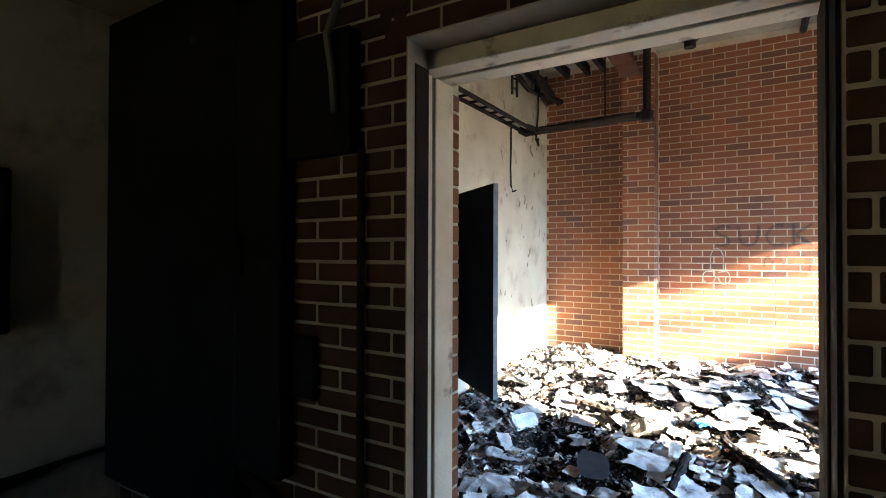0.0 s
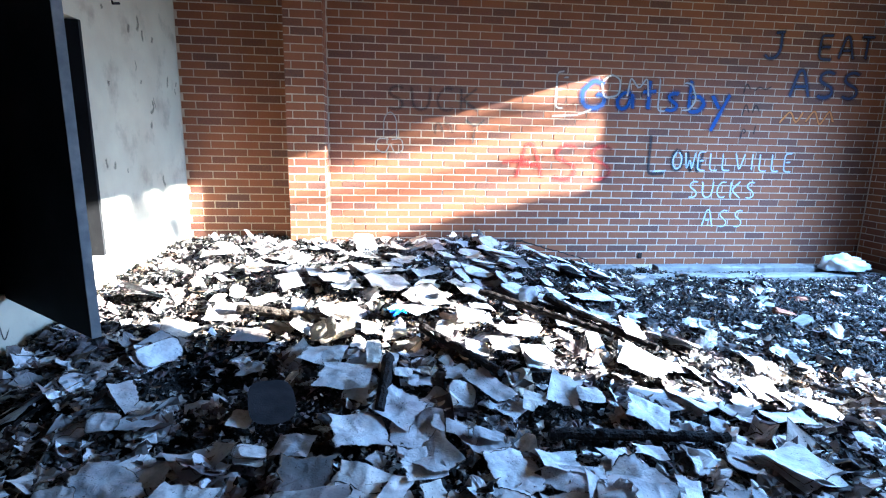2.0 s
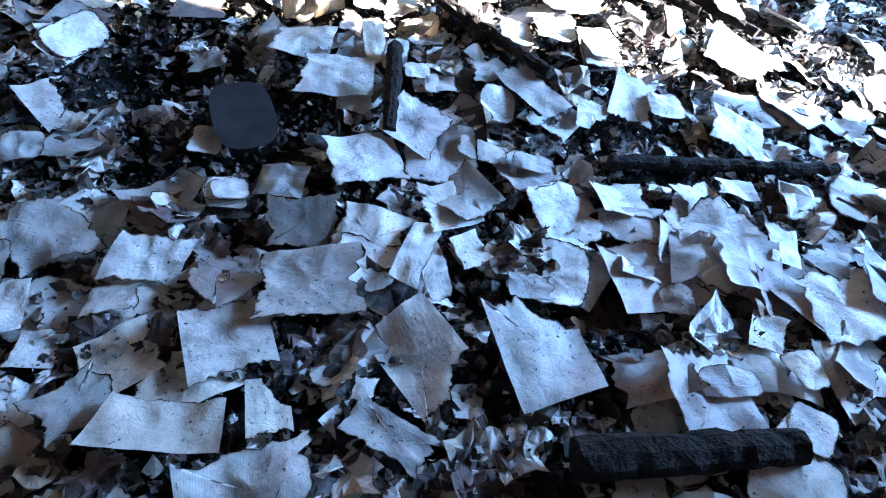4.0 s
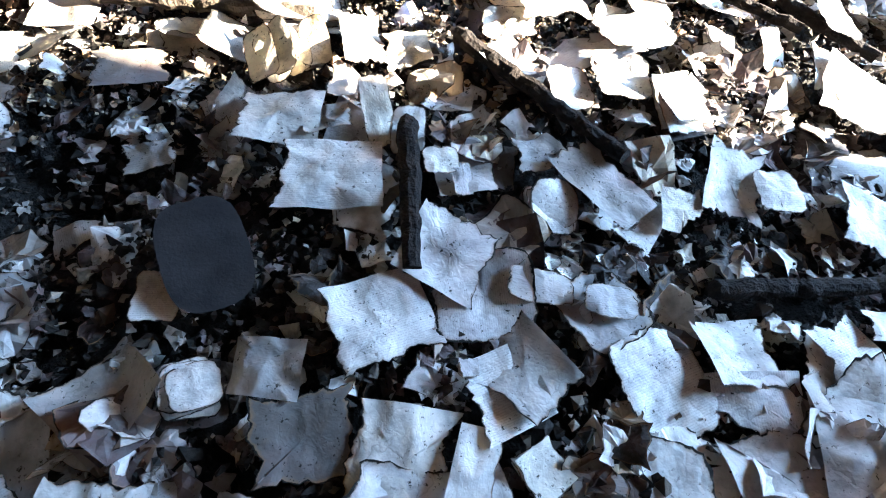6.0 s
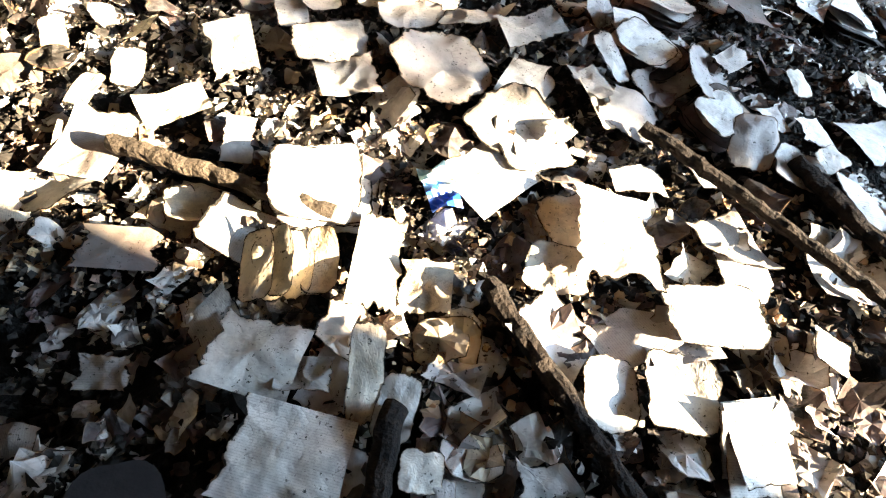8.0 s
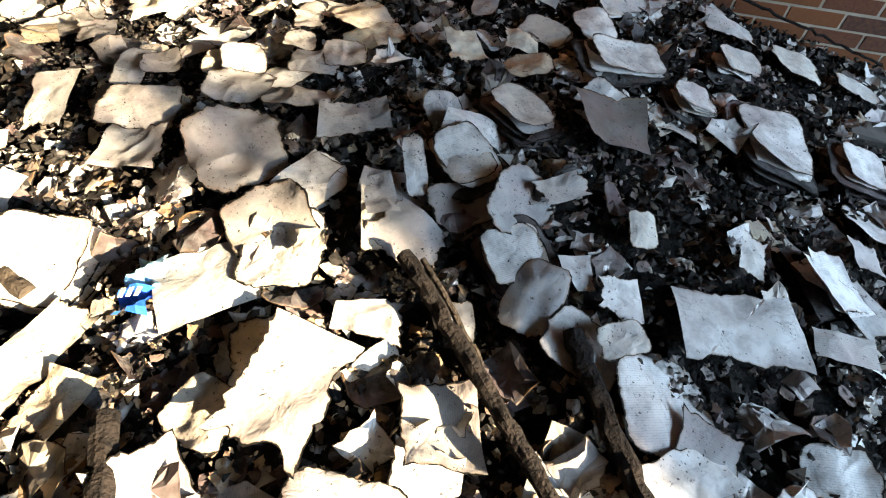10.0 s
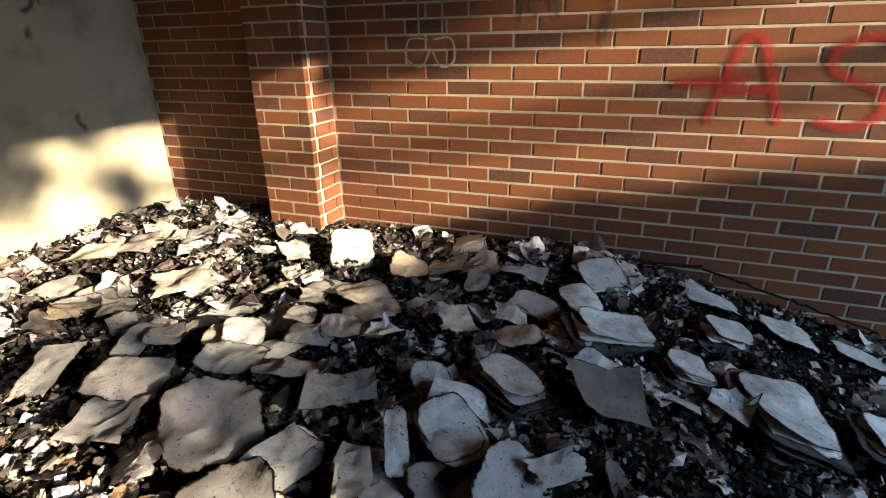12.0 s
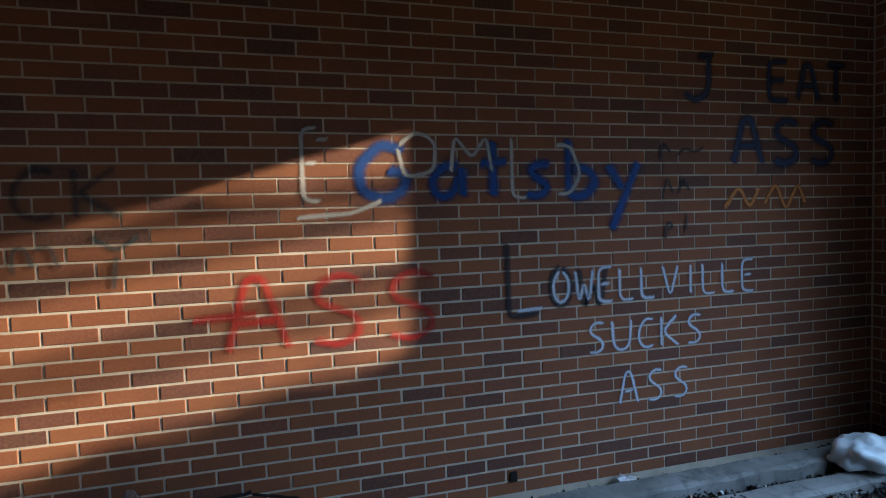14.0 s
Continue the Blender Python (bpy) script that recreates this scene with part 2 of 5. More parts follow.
def part(name, bm, material, parent=None, label=""):
    """Link a bmesh as one mesh object under a thing or a part."""
    me = bpy.data.meshes.new(name)
    bmesh.ops.recalc_face_normals(bm, faces=bm.faces)
    bm.to_mesh(me)
    bm.free()
    me.materials.append(material)
    ob = new(name, me)
    if parent is not None:
        ob.parent = parent
    if label:
        tagged(ob, label)
    return ob


def box_bm(x0, y0, z0, x1, y1, z1, bevel=0.0, bm=None, m=None):
    own = bm is None
    bm = bmesh.new() if own else bm
    mat = Matrix.Translation(((x0 + x1) / 2, (y0 + y1) / 2, (z0 + z1) / 2)) @ Matrix.Diagonal((x1 - x0, y1 - y0, z1 - z0, 1))
    if m is not None:
        mat = m @ mat
    r = bmesh.ops.create_cube(bm, size=1.0, matrix=mat)
    if bevel:
        edges = {e for v in r["verts"] for e in v.link_edges}
        bmesh.ops.bevel(bm, geom=list(edges), offset=bevel, segments=1, affect="EDGES")
    return bm


def tube_bm(points, radius, sides=8, bm=None, wobble=0.0, taper=None, seed=0):
    """A tube along points, closed at both ends."""
    bm = bmesh.new() if bm is None else bm
    rnd = random.Random(seed)
    pts = [Vector(p) for p in points]
    rings = []
    for i, p in enumerate(pts):
        d = (pts[min(i + 1, len(pts) - 1)] - pts[max(i - 1, 0)]).normalized()
        a = d.orthogonal().normalized() if abs(d.z) > 0.9 else d.cross(Vector((0, 0, 1))).normalized()
        b = d.cross(a)
        r0 = radius * (1 if taper is None else 1 + (taper - 1) * i / (len(pts) - 1))
        rings.append([bm.verts.new(p + (a * math.cos(2 * math.pi * k / sides) + b * math.sin(2 * math.pi * k / sides)) * r0 * (1 + wobble * rnd.uniform(-1, 1))) for k in range(sides)])
    for r1, r2 in zip(rings, rings[1:]):
        for k in range(sides):
            bm.faces.new((r1[k], r1[(k + 1) % sides], r2[(k + 1) % sides], r2[k]))
    bm.faces.new(rings[0][::-1])
    bm.faces.new(rings[-1])
    return bm


def structure(name, bm, material, label, category):
    return tagged(part(name, bm, material), label, category, "", "structure")


def ss(a, b, x):
    t = min(1.0, max(0.0, (x - a) / (b - a)))
    return t * t * (3 - 2 * t)


# ---- plan ----
WEST, EAST, NORTH, SOUTH = -2.99, 6.22, 8.1, 1.73
FLOOR, CEIL, HALL = -0.34, 4.64, -0.05
FACE = 1.28
PITCH, LONG = 0.0920, 0.2850


def rubble(x, y):
    """Height of the burnt debris."""
    z = -0.22
    z += 0.20 * ss(3.6, 5.1, y) * (1 - ss(0.2, 2.8, x))
    z += 0.13 * ss(5.2, 6.3, y) * (1 - ss(0.7, 2.4, x))
    z += 0.05 * ss(6.5, 7.9, y) * (1 - ss(-2.3, -1.0, x))
    z += 0.10 * math.exp(-((x - 0.75) / 0.55) ** 2 - ((y - 7.75) / 0.35) ** 2)
    z -= 0.05 * ss(1.6, 3.0, x)
    z -= 0.16 * math.exp(-((x + 1.60) / 0.30) ** 2 - ((y - 4.55) / 0.22) ** 2)
    z -= 0.17 * math.exp(-((x - 0.19) / 0.2) ** 2 - ((y - 3.27) / 0.13) ** 2)
    z += 0.045 * noise.noise((x * 1.6, y * 1.6, 0.3)) + 0.035 * noise.noise((x * 4.5, y * 4.5, 2.0))
    return z


# ---- structure ----
structure("floor", box_bm(WEST - 0.3, SOUTH - 0.02, FLOOR - 0.2, EAST + 0.3, NORTH + 0.3, FLOOR), CONCRETE, "grey concrete floor buried under burnt paper", "floor")
structure("floor_hall", box_bm(-2.9, -2.6, HALL - 0.2, 2.6, SOUTH - 0.024, HALL), CONCRETE, "dark dirty concrete hallway floor", "floor")
structure("ceiling", box_bm(WEST - 0.3, SOUTH - 0.3, CEIL, EAST + 0.3, NORTH + 0.3, CEIL + 0.25), CEILING, "smoke-stained cream painted ceiling deck", "ceiling")
structure("ceiling_hall", box_bm(-2.9, -2.6, 2.75, 2.6, FACE - 0.01, 2.95), CEILING, "blackened hallway ceiling", "ceiling")

# north wall: mortar core, bricks laid on it
wall_north = structure("wall_north", box_bm(WEST - 0.3, NORTH + 0.0015, FLOOR, EAST + 0.3, NORTH + 0.3, CEIL - 0.001), MORTAR, "red brick wall with pale mortar and spray-painted writing", "wall")


def wall_with_hole(name, axis, at, thick, u0, u1, z0, z1, holes, material, label):
    """A wall along one axis with rectangular openings (u0, u1, z0, z1) cut right through it."""
    bm = bmesh.new()
    us = sorted({u0, u1, *[h[0] for h in holes], *[h[1] for h in holes]})
    zs = sorted({z0, z1, *[h[2] for h in holes], *[h[3] for h in holes]})
    for ua, ub in zip(us, us[1:]):
        for za, zb in zip(zs, zs[1:]):
            mu, mz = (ua + ub) / 2, (za + zb) / 2
            if any(h[0] < mu < h[1] and h[2] < mz < h[3] for h in holes):
                continue
            if axis == "y":
                box_bm(at, ua, za, at + thick, ub, zb, 0, bm)
            else:
                box_bm(ua, at, za, ub, at + thick, zb, 0, bm)
    bmesh.ops.remove_doubles(bm, verts=bm.verts, dist=1e-5)
    bm.faces.ensure_lookup_table()
    seen = {}
    for f in bm.faces:
        seen.setdefault(tuple(round(c, 4) for c in f.calc_center_median()), []).append(f)
    bmesh.ops.delete(bm, geom=[f for fs in seen.values() if len(fs) > 1 for f in fs], context="FACES")
    return structure(name, bm, material, label, "wall")


WIN = (2.87, 7.02, 0.15, 3.50)
wall_with_hole("wall_east", "y", EAST + 0.002, 0.32, SOUTH - 0.3, NORTH + 0.006, FLOOR, CEIL - 0.001, [WIN], MORTAR, "brick side wall with a wide empty window opening")
DOOR_W = (3.78, 6.17, 0.34, 2.28)
wall_with_hole("wall_west", "y", WEST - 0.3, 0.3, SOUTH - 0.3, NORTH + 0.006, FLOOR, CEIL - 0.001, [DOOR_W], PLASTER, "stained off-white plaster wall with a black doorway")
GATE = (-1.035, 0.143, FLOOR - 0.01, 2.30)
wall_with_hole("wall_south", "x", FACE + 0.002, SOUTH - FACE - 0.004, WEST - 0.3, EAST, FLOOR, CEIL - 0.001, [GATE], MORTAR, "thick brick wall pierced by the doorway to the hall")
structure("brick_return", box_bm(-1.033, FACE + 0.002, FLOOR, -0.923, 1.395, 2.298), MORTAR, "brick return beside the door frame", "wall")
structure("reveal_mortar", box_bm(-1.034, 1.592, FLOOR, -0.998, SOUTH - 0.004, 2.298), MORTAR, "pale mortar bed of the brick reveal", "wall")
# added side room behind the west doorway, black paint standing in for its darkness
structure("wall_closet", box_bm(WEST - 1.8, 3.3, 0.2, WEST - 1.7, 6.4, 2.6), BLACK_DOOR, "back wall of an added side room, black for shade", "wall")
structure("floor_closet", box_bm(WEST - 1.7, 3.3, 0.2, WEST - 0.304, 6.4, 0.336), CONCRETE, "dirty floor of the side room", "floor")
structure("ceiling_closet", box_bm(WEST - 1.7, 3.3, 2.5, WEST - 0.304, 6.4, 2.6), BLACK_DOOR, "ceiling of the added side room, black for shade", "ceiling")
structure("wall_closet_north", box_bm(WEST - 1.7, 6.3, 0.34, WEST - 0.304, 6.4, 2.5), BLACK_DOOR, "side wall of the added side room, black for shade", "wall")
structure("wall_closet_south", box_bm(WEST - 1.7, 3.3, 0.34, WEST - 0.304, 3.4, 2.5), BLACK_DOOR, "side wall of the added side room, black for shade", "wall")
# hall
structure("wall_hall_west", box_bm(-2.9, -2.6, HALL, -2.6, FACE - 0.01, 2.75), PLASTER_HALL, "grimy off-white plaster hall wall with dark stains", "wall")
structure("wall_hall_east", box_bm(2.3, -2.6, HALL, 2.6, FACE - 0.01, 2.75), PLASTER_HALL, "grimy hall wall", "wall")
# unseen wall; its opening is added so that sky light reaches the hall
wall_with_hole("wall_hall_south", "x", -2.6, 0.3, -2.6, 2.3, HALL, 2.75, [(-1.95, -1.2, 1.05, 2.0)], PLASTER_HALL, "grimy unseen hall wall with an opening added to let skylight in")

# ---- pilaster ----
PX0, PX1, PY = -1.715, -1.265, 7.80
pil = structure("pilaster", box_bm(PX0 + 0.010, PY + 0.0015, FLOOR, PX1 - 0.010, NORTH + 0.006, CEIL - 0.003), MORTAR, "red brick pilaster standing against the brick wall", "pilaster")


def loose_brick_mesh(name, lx, ly, lz, material):
    """A brick with slightly worn corners."""
    bm = box_bm(-lx / 2, -ly / 2, -lz / 2, lx / 2, ly / 2, lz / 2, 0.0035)
    me = bpy.data.meshes.new(name)
    bm.to_mesh(me)
    bm.free()
    me.materials.append(material)
    return me


JOINT = 0.013
BMESH = {}


def brick_data(lx, ly, lz, material=BRICK):
    key = (round(lx, 3), round(ly, 3), round(lz, 3), material.name)
    if key not in BMESH:
        BMESH[key] = loose_brick_mesh("brick", lx, ly, lz, material)
    return BMESH[key]


def lay(wall, axis, u0, u1, face, depth, z0, z1, near, skip=None, shift=0.0, sign=1, PITCH=PITCH, LONG=LONG, JOINT=JOINT, single=BRICK, joined=BRICK_STUFF):
    """Running bond on a face. Bricks for which near(u, z) holds are parts; the rest is one joined part."""
    verts, faces = [], []
    rnd = random.Random(hash((axis, round(face * 100))) & 0xFFFF)
    rows = int((z1 - z0) / PITCH) + 1
    for j in range(rows):
        z = z0 + (j + 0.5) * PITCH
        if z + PITCH / 2 > z1 + 0.002:
            break
        u = u0 - LONG + ((j % 2) * 0.5 * LONG + shift) % LONG
        while u < u1:
            a, b = max(u, u0), min(u + LONG, u1)
            u += LONG
            if b - a < 0.04:
                continue
            c, l = (a + b) / 2, b - a - JOINT
            if skip and skip(c, z):
                continue
            off = rnd.uniform(0.0003, 0.0032)
            px, py = (c, face + sign * (depth / 2 - off)) if axis == "x" else (face + sign * (depth / 2 - off), c)
            dims = (l, depth) if axis == "x" else (depth, l)
            if near(c, z):
                ob = new("brick", brick_data(*dims, PITCH - JOINT, single))
                ob.location = (px, py, z + rnd.uniform(-0.001, 0.001))
                ob.parent = wall
            else:
                hx, hy, hz = dims[0] / 2, dims[1] / 2, (PITCH - JOINT) / 2
                k = len(verts)
                for sx, sy, sz in ((-1, -1, -1), (1, -1, -1), (1, 1, -1), (-1, 1, -1), (-1, -1, 1), (1, -1, 1), (1, 1, 1), (-1, 1, 1)):
                    verts.append((px + sx * hx, py + sy * hy, z + sz * hz))
                for f in ((0, 3, 2, 1), (4, 5, 6, 7), (0, 1, 5, 4), (1, 2, 6, 5), (2, 3, 7, 6), (3, 0, 4, 7)):
                    faces.append(tuple(k + i for i in f))
    if verts:
        ob = new("brickwork", mesh_of("brickwork", verts, faces, joined))
        ob.parent = wall
        tagged(ob, "red bricks laid in running bond", "", "", "stuff")


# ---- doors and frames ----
# near-black paint for the jamb and reveals that lie in shade
SHADED_FRAME = simple("shaded_frame_paint", (0.010, 0.008, 0.007), (0.022, 0.017, 0.013), 5, 0.9, spec=0.1)

def steel_frame():
    """Painted steel door frame of the hall doorway, in two steps with a dark groove."""
    ob = tagged(new("door_frame"), "chipped yellowed white steel door frame without a door", "door frame")
    # right jamb is coloured near-black for the shade on its west face
    for x0, x1, paint, lab in ((-1.032, -0.936, FRAME_PAINT, ""), (0.126, 0.141, SHADED_FRAME, "near-black jamb, shade in its paint")):
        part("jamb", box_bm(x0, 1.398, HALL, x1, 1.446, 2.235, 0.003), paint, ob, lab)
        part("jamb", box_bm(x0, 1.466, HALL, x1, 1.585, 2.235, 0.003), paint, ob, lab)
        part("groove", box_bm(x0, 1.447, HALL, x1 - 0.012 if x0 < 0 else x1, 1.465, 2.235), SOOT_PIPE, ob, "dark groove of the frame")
    # thin plates added over the reveals; their black stands in for shade
    part("lining", box_bm(-0.9225, 1.322, HALL, -0.9185, 1.396, 2.235), SHADED_FRAME, ob, "added black lining, shade of the reveal")
    part("lining", box_bm(0.132, 1.286, HALL, 0.141, 1.397, 2.235), SHADED_FRAME, ob, "added black lining, shade of the reveal")
    part("head", box_bm(-1.032, 1.398, 2.237, 0.141, 1.478, 2.297, 0.003), FRAME_PAINT, ob)
    part("head", box_bm(-1.032, 1.502, 2.237, 0.141, 1.585, 2.297, 0.003), FRAME_PAINT, ob)
    return ob


steel_frame()


def door_leaf(width, height, label):
    """A flush steel leaf, hinge at the origin, running along +x."""
    ob = tagged(new("door"), label, "door")
    part("panel", box_bm(0.0, -0.022, 0.0, width - 0.004, 0.022, height, 0.003), BLACK_DOOR, ob)
    part("edge_strip", box_bm(width - 0.003, -0.0235, 0.002, width + 0.004, 0.0235, height - 0.002, 0.001), DOOR_EDGE, ob, "scuffed grey edge")
    part("kick_plate", box_bm(0.05, 0.0225, 0.05, width - 0.06, 0.0265, 0.30, 0.001), BLACK_DOOR, ob)
    for z in (0.2, height / 2, height - 0.2):
        part("hinge", tube_bm([(-0.01, 0.0, z - 0.05), (-0.01, 0.0, z + 0.05)], 0.012), SOOT_PIPE, ob)
    return ob


leaf = door_leaf(1.20, 1.97, "soot-black steel door leaf standing wide open")
leaf.matrix_world = pose(-2.97, 4.96, 0.315, 0, 0, math.degrees(math.atan2(4.21 - 4.96, -2.04 + 2.97)))
closed = door_leaf(1.12, 1.92, "soot-black steel door leaf, shut")
closed.matrix_world = pose(-3.03, 4.93, 0.345, 0, 0, -90)
wf = tagged(new("door_frame"), "blackened steel frame round the side doorway", "door frame")
part("mullion", box_bm(-3.15, 4.945, 0.342, -2.986, 4.985, 2.278), BLACK_DOOR, wf)
part("jamb", box_bm(-3.15, 6.13, 0.342, -2.984, 6.168, 2.278), BLACK_DOOR, wf)
part("jamb", box_bm(-3.15, 3.782, 0.342, -2.984, 3.806, 2.278), BLACK_DOOR, wf)

SOOT_BOWL = simple("soot_smeared_enamel", (0.035, 0.03, 0.026), (0.08, 0.07, 0.058), 4, 0.7)
# ---- ceiling beams and pipes ----
beam = tagged(new("ceiling_beam"), "rust-brown steel beam under the ceiling, resting on the pilaster", "beam")
part("web", box_bm(-1.58, 1.76, 4.28, -1.55, 7.795, 4.62), STEEL_RUST, beam)
part("flange", box_bm(-1.70, 1.76, 4.25, -1.43, 7.795, 4.279, 0.002), STEEL_RUST, beam)
part("flange", box_bm(-1.70, 1.76, 4.621, -1.43, 7.795, 4.638), STEEL_RUST, beam)
for x in (-2.05, -2.30, -2.62):
    j = tagged(new("ceiling_joist"), "narrow dark steel joist under the cream ceiling deck", "joist", "joists")
    part("web", box_bm(x - 0.035, 1.76, 4.50, x + 0.035, 8.09, 4.638), SOOT_PIPE, j)


def ladder_rack():
    """Conduit rack: two rails with rungs along the west wall, then a run to the pilaster and up."""
    ob = tagged(new("conduit_rack"), "sooty ladder-shaped conduit rack hung along the wall", "conduit rack")
    z = 3.42
    part("rail", tube_bm([(-2.97, 2.2, z + 0.04), (-2.97, 6.92, z + 0.04)], 0.028), SOOT_PIPE, ob)
    part("rail", tube_bm([(-2.80, 2.2, z + 0.04), (-2.80, 6.80, z + 0.04)], 0.028), SOOT_PIPE, ob)
    y = 2.4
    while y < 6.7:
        part("rung", tube_bm([(-2.97, y, z + 0.04), (-2.80, y, z + 0.04)], 0.017, 6), SOOT_PIPE, ob)
        y += 0.27
    part("pipe", tube_bm([(-2.97, 6.92, z + 0.04), (-2.90, 7.0, z), (-2.6, 6.96, z), (-1.2, 6.96, z + 0.02)], 0.055), SOOT_PIPE, ob)
    part("pipe", tube_bm([(-2.80, 6.80, z + 0.04), (-2.70, 6.91, z), (-1.35, 6.87, z + 0.02)], 0.045), SOOT_PIPE, ob)
    part("riser", tube_bm([(-1.22, 6.96, z - 0.02), (-1.22, 6.96, 4.63)], 0.05), SOOT_PIPE, ob)
    part("elbow", box_bm(-1.29, 6.89, z - 0.06, -1.15, 7.03, z + 0.09, 0.02), SOOT_PIPE, ob)
    part("hanger", tube_bm([(-1.75, 6.96, z), (-1.75, 6.96, 4.63)], 0.012, 6), SOOT_PIPE, ob)
    part("hanger", tube_bm([(-2.95, 3.2, z), (-2.95, 3.2, 4.63)], 0.01, 6), SOOT_PIPE, ob)
    return ob


ladder_rack()
rack = tagged(new("conduit_rack"), "short hanging ladder of sooty conduit by the corner", "conduit rack")
for x in (6.62, 6.78):
    part("rail", tube_bm([(-2.95, x, 3.9), (-2.95, x, 4.62)], 0.02, 6), SOOT_PIPE, rack)
for z in (4.0, 4.14, 4.28, 4.42, 4.56):
    part("rung", tube_bm([(-2.95, 6.62, z), (-2.95, 6.78, z)], 0.012, 6), SOOT_PIPE, rack)
cord = tagged(part("hanging_cord", tube_bm([(-2.965, 6.62, 3.5), (-2.97, 6.63, 3.2), (-2.965, 6.60, 2.85), (-2.965, 6.62, 2.60), (-2.965, 6.68, 2.53), (-2.97, 6.80, 2.56)], 0.012, 6), SOOT_PIPE), "thin black cord hanging down the plaster wall", "cord")
tagged(part("hanging_cord", tube_bm([(-2.95, 7.6, 4.6), (-2.95, 7.62, 3.9), (-2.98, 7.6, 3.45), (-2.9, 7.5, 3.33), (-2.85, 7.35, 3.4)], 0.016, 6), SOOT_PIPE), "black drooping cable in the corner", "cord")
for i, (x, z0, lean) in enumerate(((1.42, 4.13, 0.0), (1.34, 4.33, -0.05), (2.92, 4.33, 0.0))):
    tagged(part("hanger_rod", tube_bm([(x + lean, 8.0, 4.66), (x, 8.02, z0)], 0.035, 8), SOOT_PIPE), "short sooty pipe stub hanging from the ceiling", "pipe", "pipe stubs")
tagged(part("ceiling_conduit", tube_bm([(0.52, 4.2, 4.585), (0.51, 6.0, 4.58), (0.50, 8.07, 4.56)], 0.042, 8), SOOT_PIPE), "thick sooty conduit running under the ceiling to the brick wall", "pipe")


def cable_bundle():
    """Burnt cables sagging along the ceiling corner, with loose ends hanging down."""
    ob = tagged(new("cable_bundle"), "burnt black cables sagging in the ceiling corner", "cable")
    rnd = random.Random(77)
    for i in range(7):
        dx, dz, r = rnd.uniform(-0.05, 0.16), rnd.uniform(-0.08, 0.06), rnd.uniform(0.018, 0.04)
        pts = [(-2.88 + dx + rnd.gauss(0, 0.025), 4.9 + 0.39 * k, 4.50 + dz - 0.045 * k + 0.05 * math.sin(k * 1.3 + i) + rnd.gauss(0, 0.02)) for k in range(9)]
        part("cable", tube_bm(pts, r, 7, None, 0.25, None, i), SOOT_PIPE, ob)
    for i in range(6):
        y, x = rnd.uniform(6.4, 7.95), rnd.uniform(-2.93, -2.72)
        n = rnd.uniform(0.12, 0.38)
        part("loose_end", tube_bm([(x, y, 4.32), (x + rnd.gauss(0, 0.03), y + rnd.gauss(0, 0.03), 4.32 - n / 2), (x + rnd.gauss(0, 0.05), y, 4.32 - n)], rnd.uniform(0.012, 0.035), 6, None, 0.2, 0.6, i), SOOT_PIPE, ob)
    return ob


cable_bundle()
tagged(part("wall_pipe", tube_bm([(1.42, 8.03, 4.15), (6.05, 8.03, 4.15)], 0.022, 8), SOOT_PIPE), "thin dark pipe running along the brick wall", "pipe")


def round_lamp():
    """Soot-smeared bowl fixture under the ceiling."""
    ob = tagged(new("ceiling_lamp"), "soot-blackened round ceiling fixture", "lamp")
    bm = bmesh.new()
    x, y = -0.72, 7.0
    prof = ((0.09, 4.30), (0.12, 4.34), (0.24, 4.44), (0.36, 4.55), (0.42, 4.632))
    rings = [[bm.verts.new((x + r * math.cos(a * math.pi / 12), y + r * math.sin(a * math.pi / 12), z)) for a in range(24)] for r, z in prof]
    for r1, r2 in zip(rings, rings[1:]):
        for k in range(24):
            bm.faces.new((r1[k], r1[(k + 1) % 24], r2[(k + 1) % 24], r2[k]))
    bm.faces.new(rings[0])
    part("bowl", bm, SOOT_BOWL, ob)
    part("cap", tube_bm([(x, y, 4.22), (x, y, 4.299)], 0.07, 12), SOOT_PIPE, ob)
    return ob


round_lamp()

# ---- hall fittings ----
panel = tagged(new("electrical_panel"), "tall black electrical panel box on the brick hall wall", "electrical box")
part("box", box_bm(-2.58, 1.20, 0.60, -1.64, 1.273, 2.7, 0.006), BLACK_DOOR, panel)
part("door", box_bm(-1.635, 1.20, 0.85, -1.40, 1.268, 2.55, 0.004), BLACK_DOOR, panel, "dark steel panel door")
part("handle", tube_bm([(-1.60, 1.188, 1.55), (-1.60, 1.188, 1.70)], 0.010), SOOT_PIPE, panel, "sooty bar handle")
jb = tagged(new("junction_box"), "black junction box with broken conduit on the hall wall", "electrical box")
part("box", box_bm(-1.385, 1.21, 1.96, -1.10, 1.273, 2.36, 0.006), BLACK_DOOR, jb)
part("conduit", tube_bm([(-1.145, 1.195, 2.08), (-1.15, 1.19, 2.20), (-1.17, 1.185, 2.33), (-1.13, 1.195, 2.44), (-1.10, 1.21, 2.52)], 0.013), DOOR_EDGE, jb, "pale bent conduit")
part("conduit", tube_bm([(-1.085, 1.255, 1.97), (-1.085, 1.258, 0.02)], 0.013), SOOT_PIPE, jb)
tagged(part("switch_box", box_bm(-1.43, 1.25, 1.13, -1.28, 1.273, 1.35, 0.008), BLACK_DOOR), "small black switch box on the hall wall", "switch box")
tagged(part("fallen_rail", tube_bm([(-1.95, 1.24, 0.90), (-1.4, 1.24, 0.74), (-0.99, 1.245, 0.57)], 0.02), SOOT_PIPE), "dark sagging rail on the brick hall wall", "rail")
rail = tagged(new("wall_rail"), "dark rail along the stained hall wall", "rail")
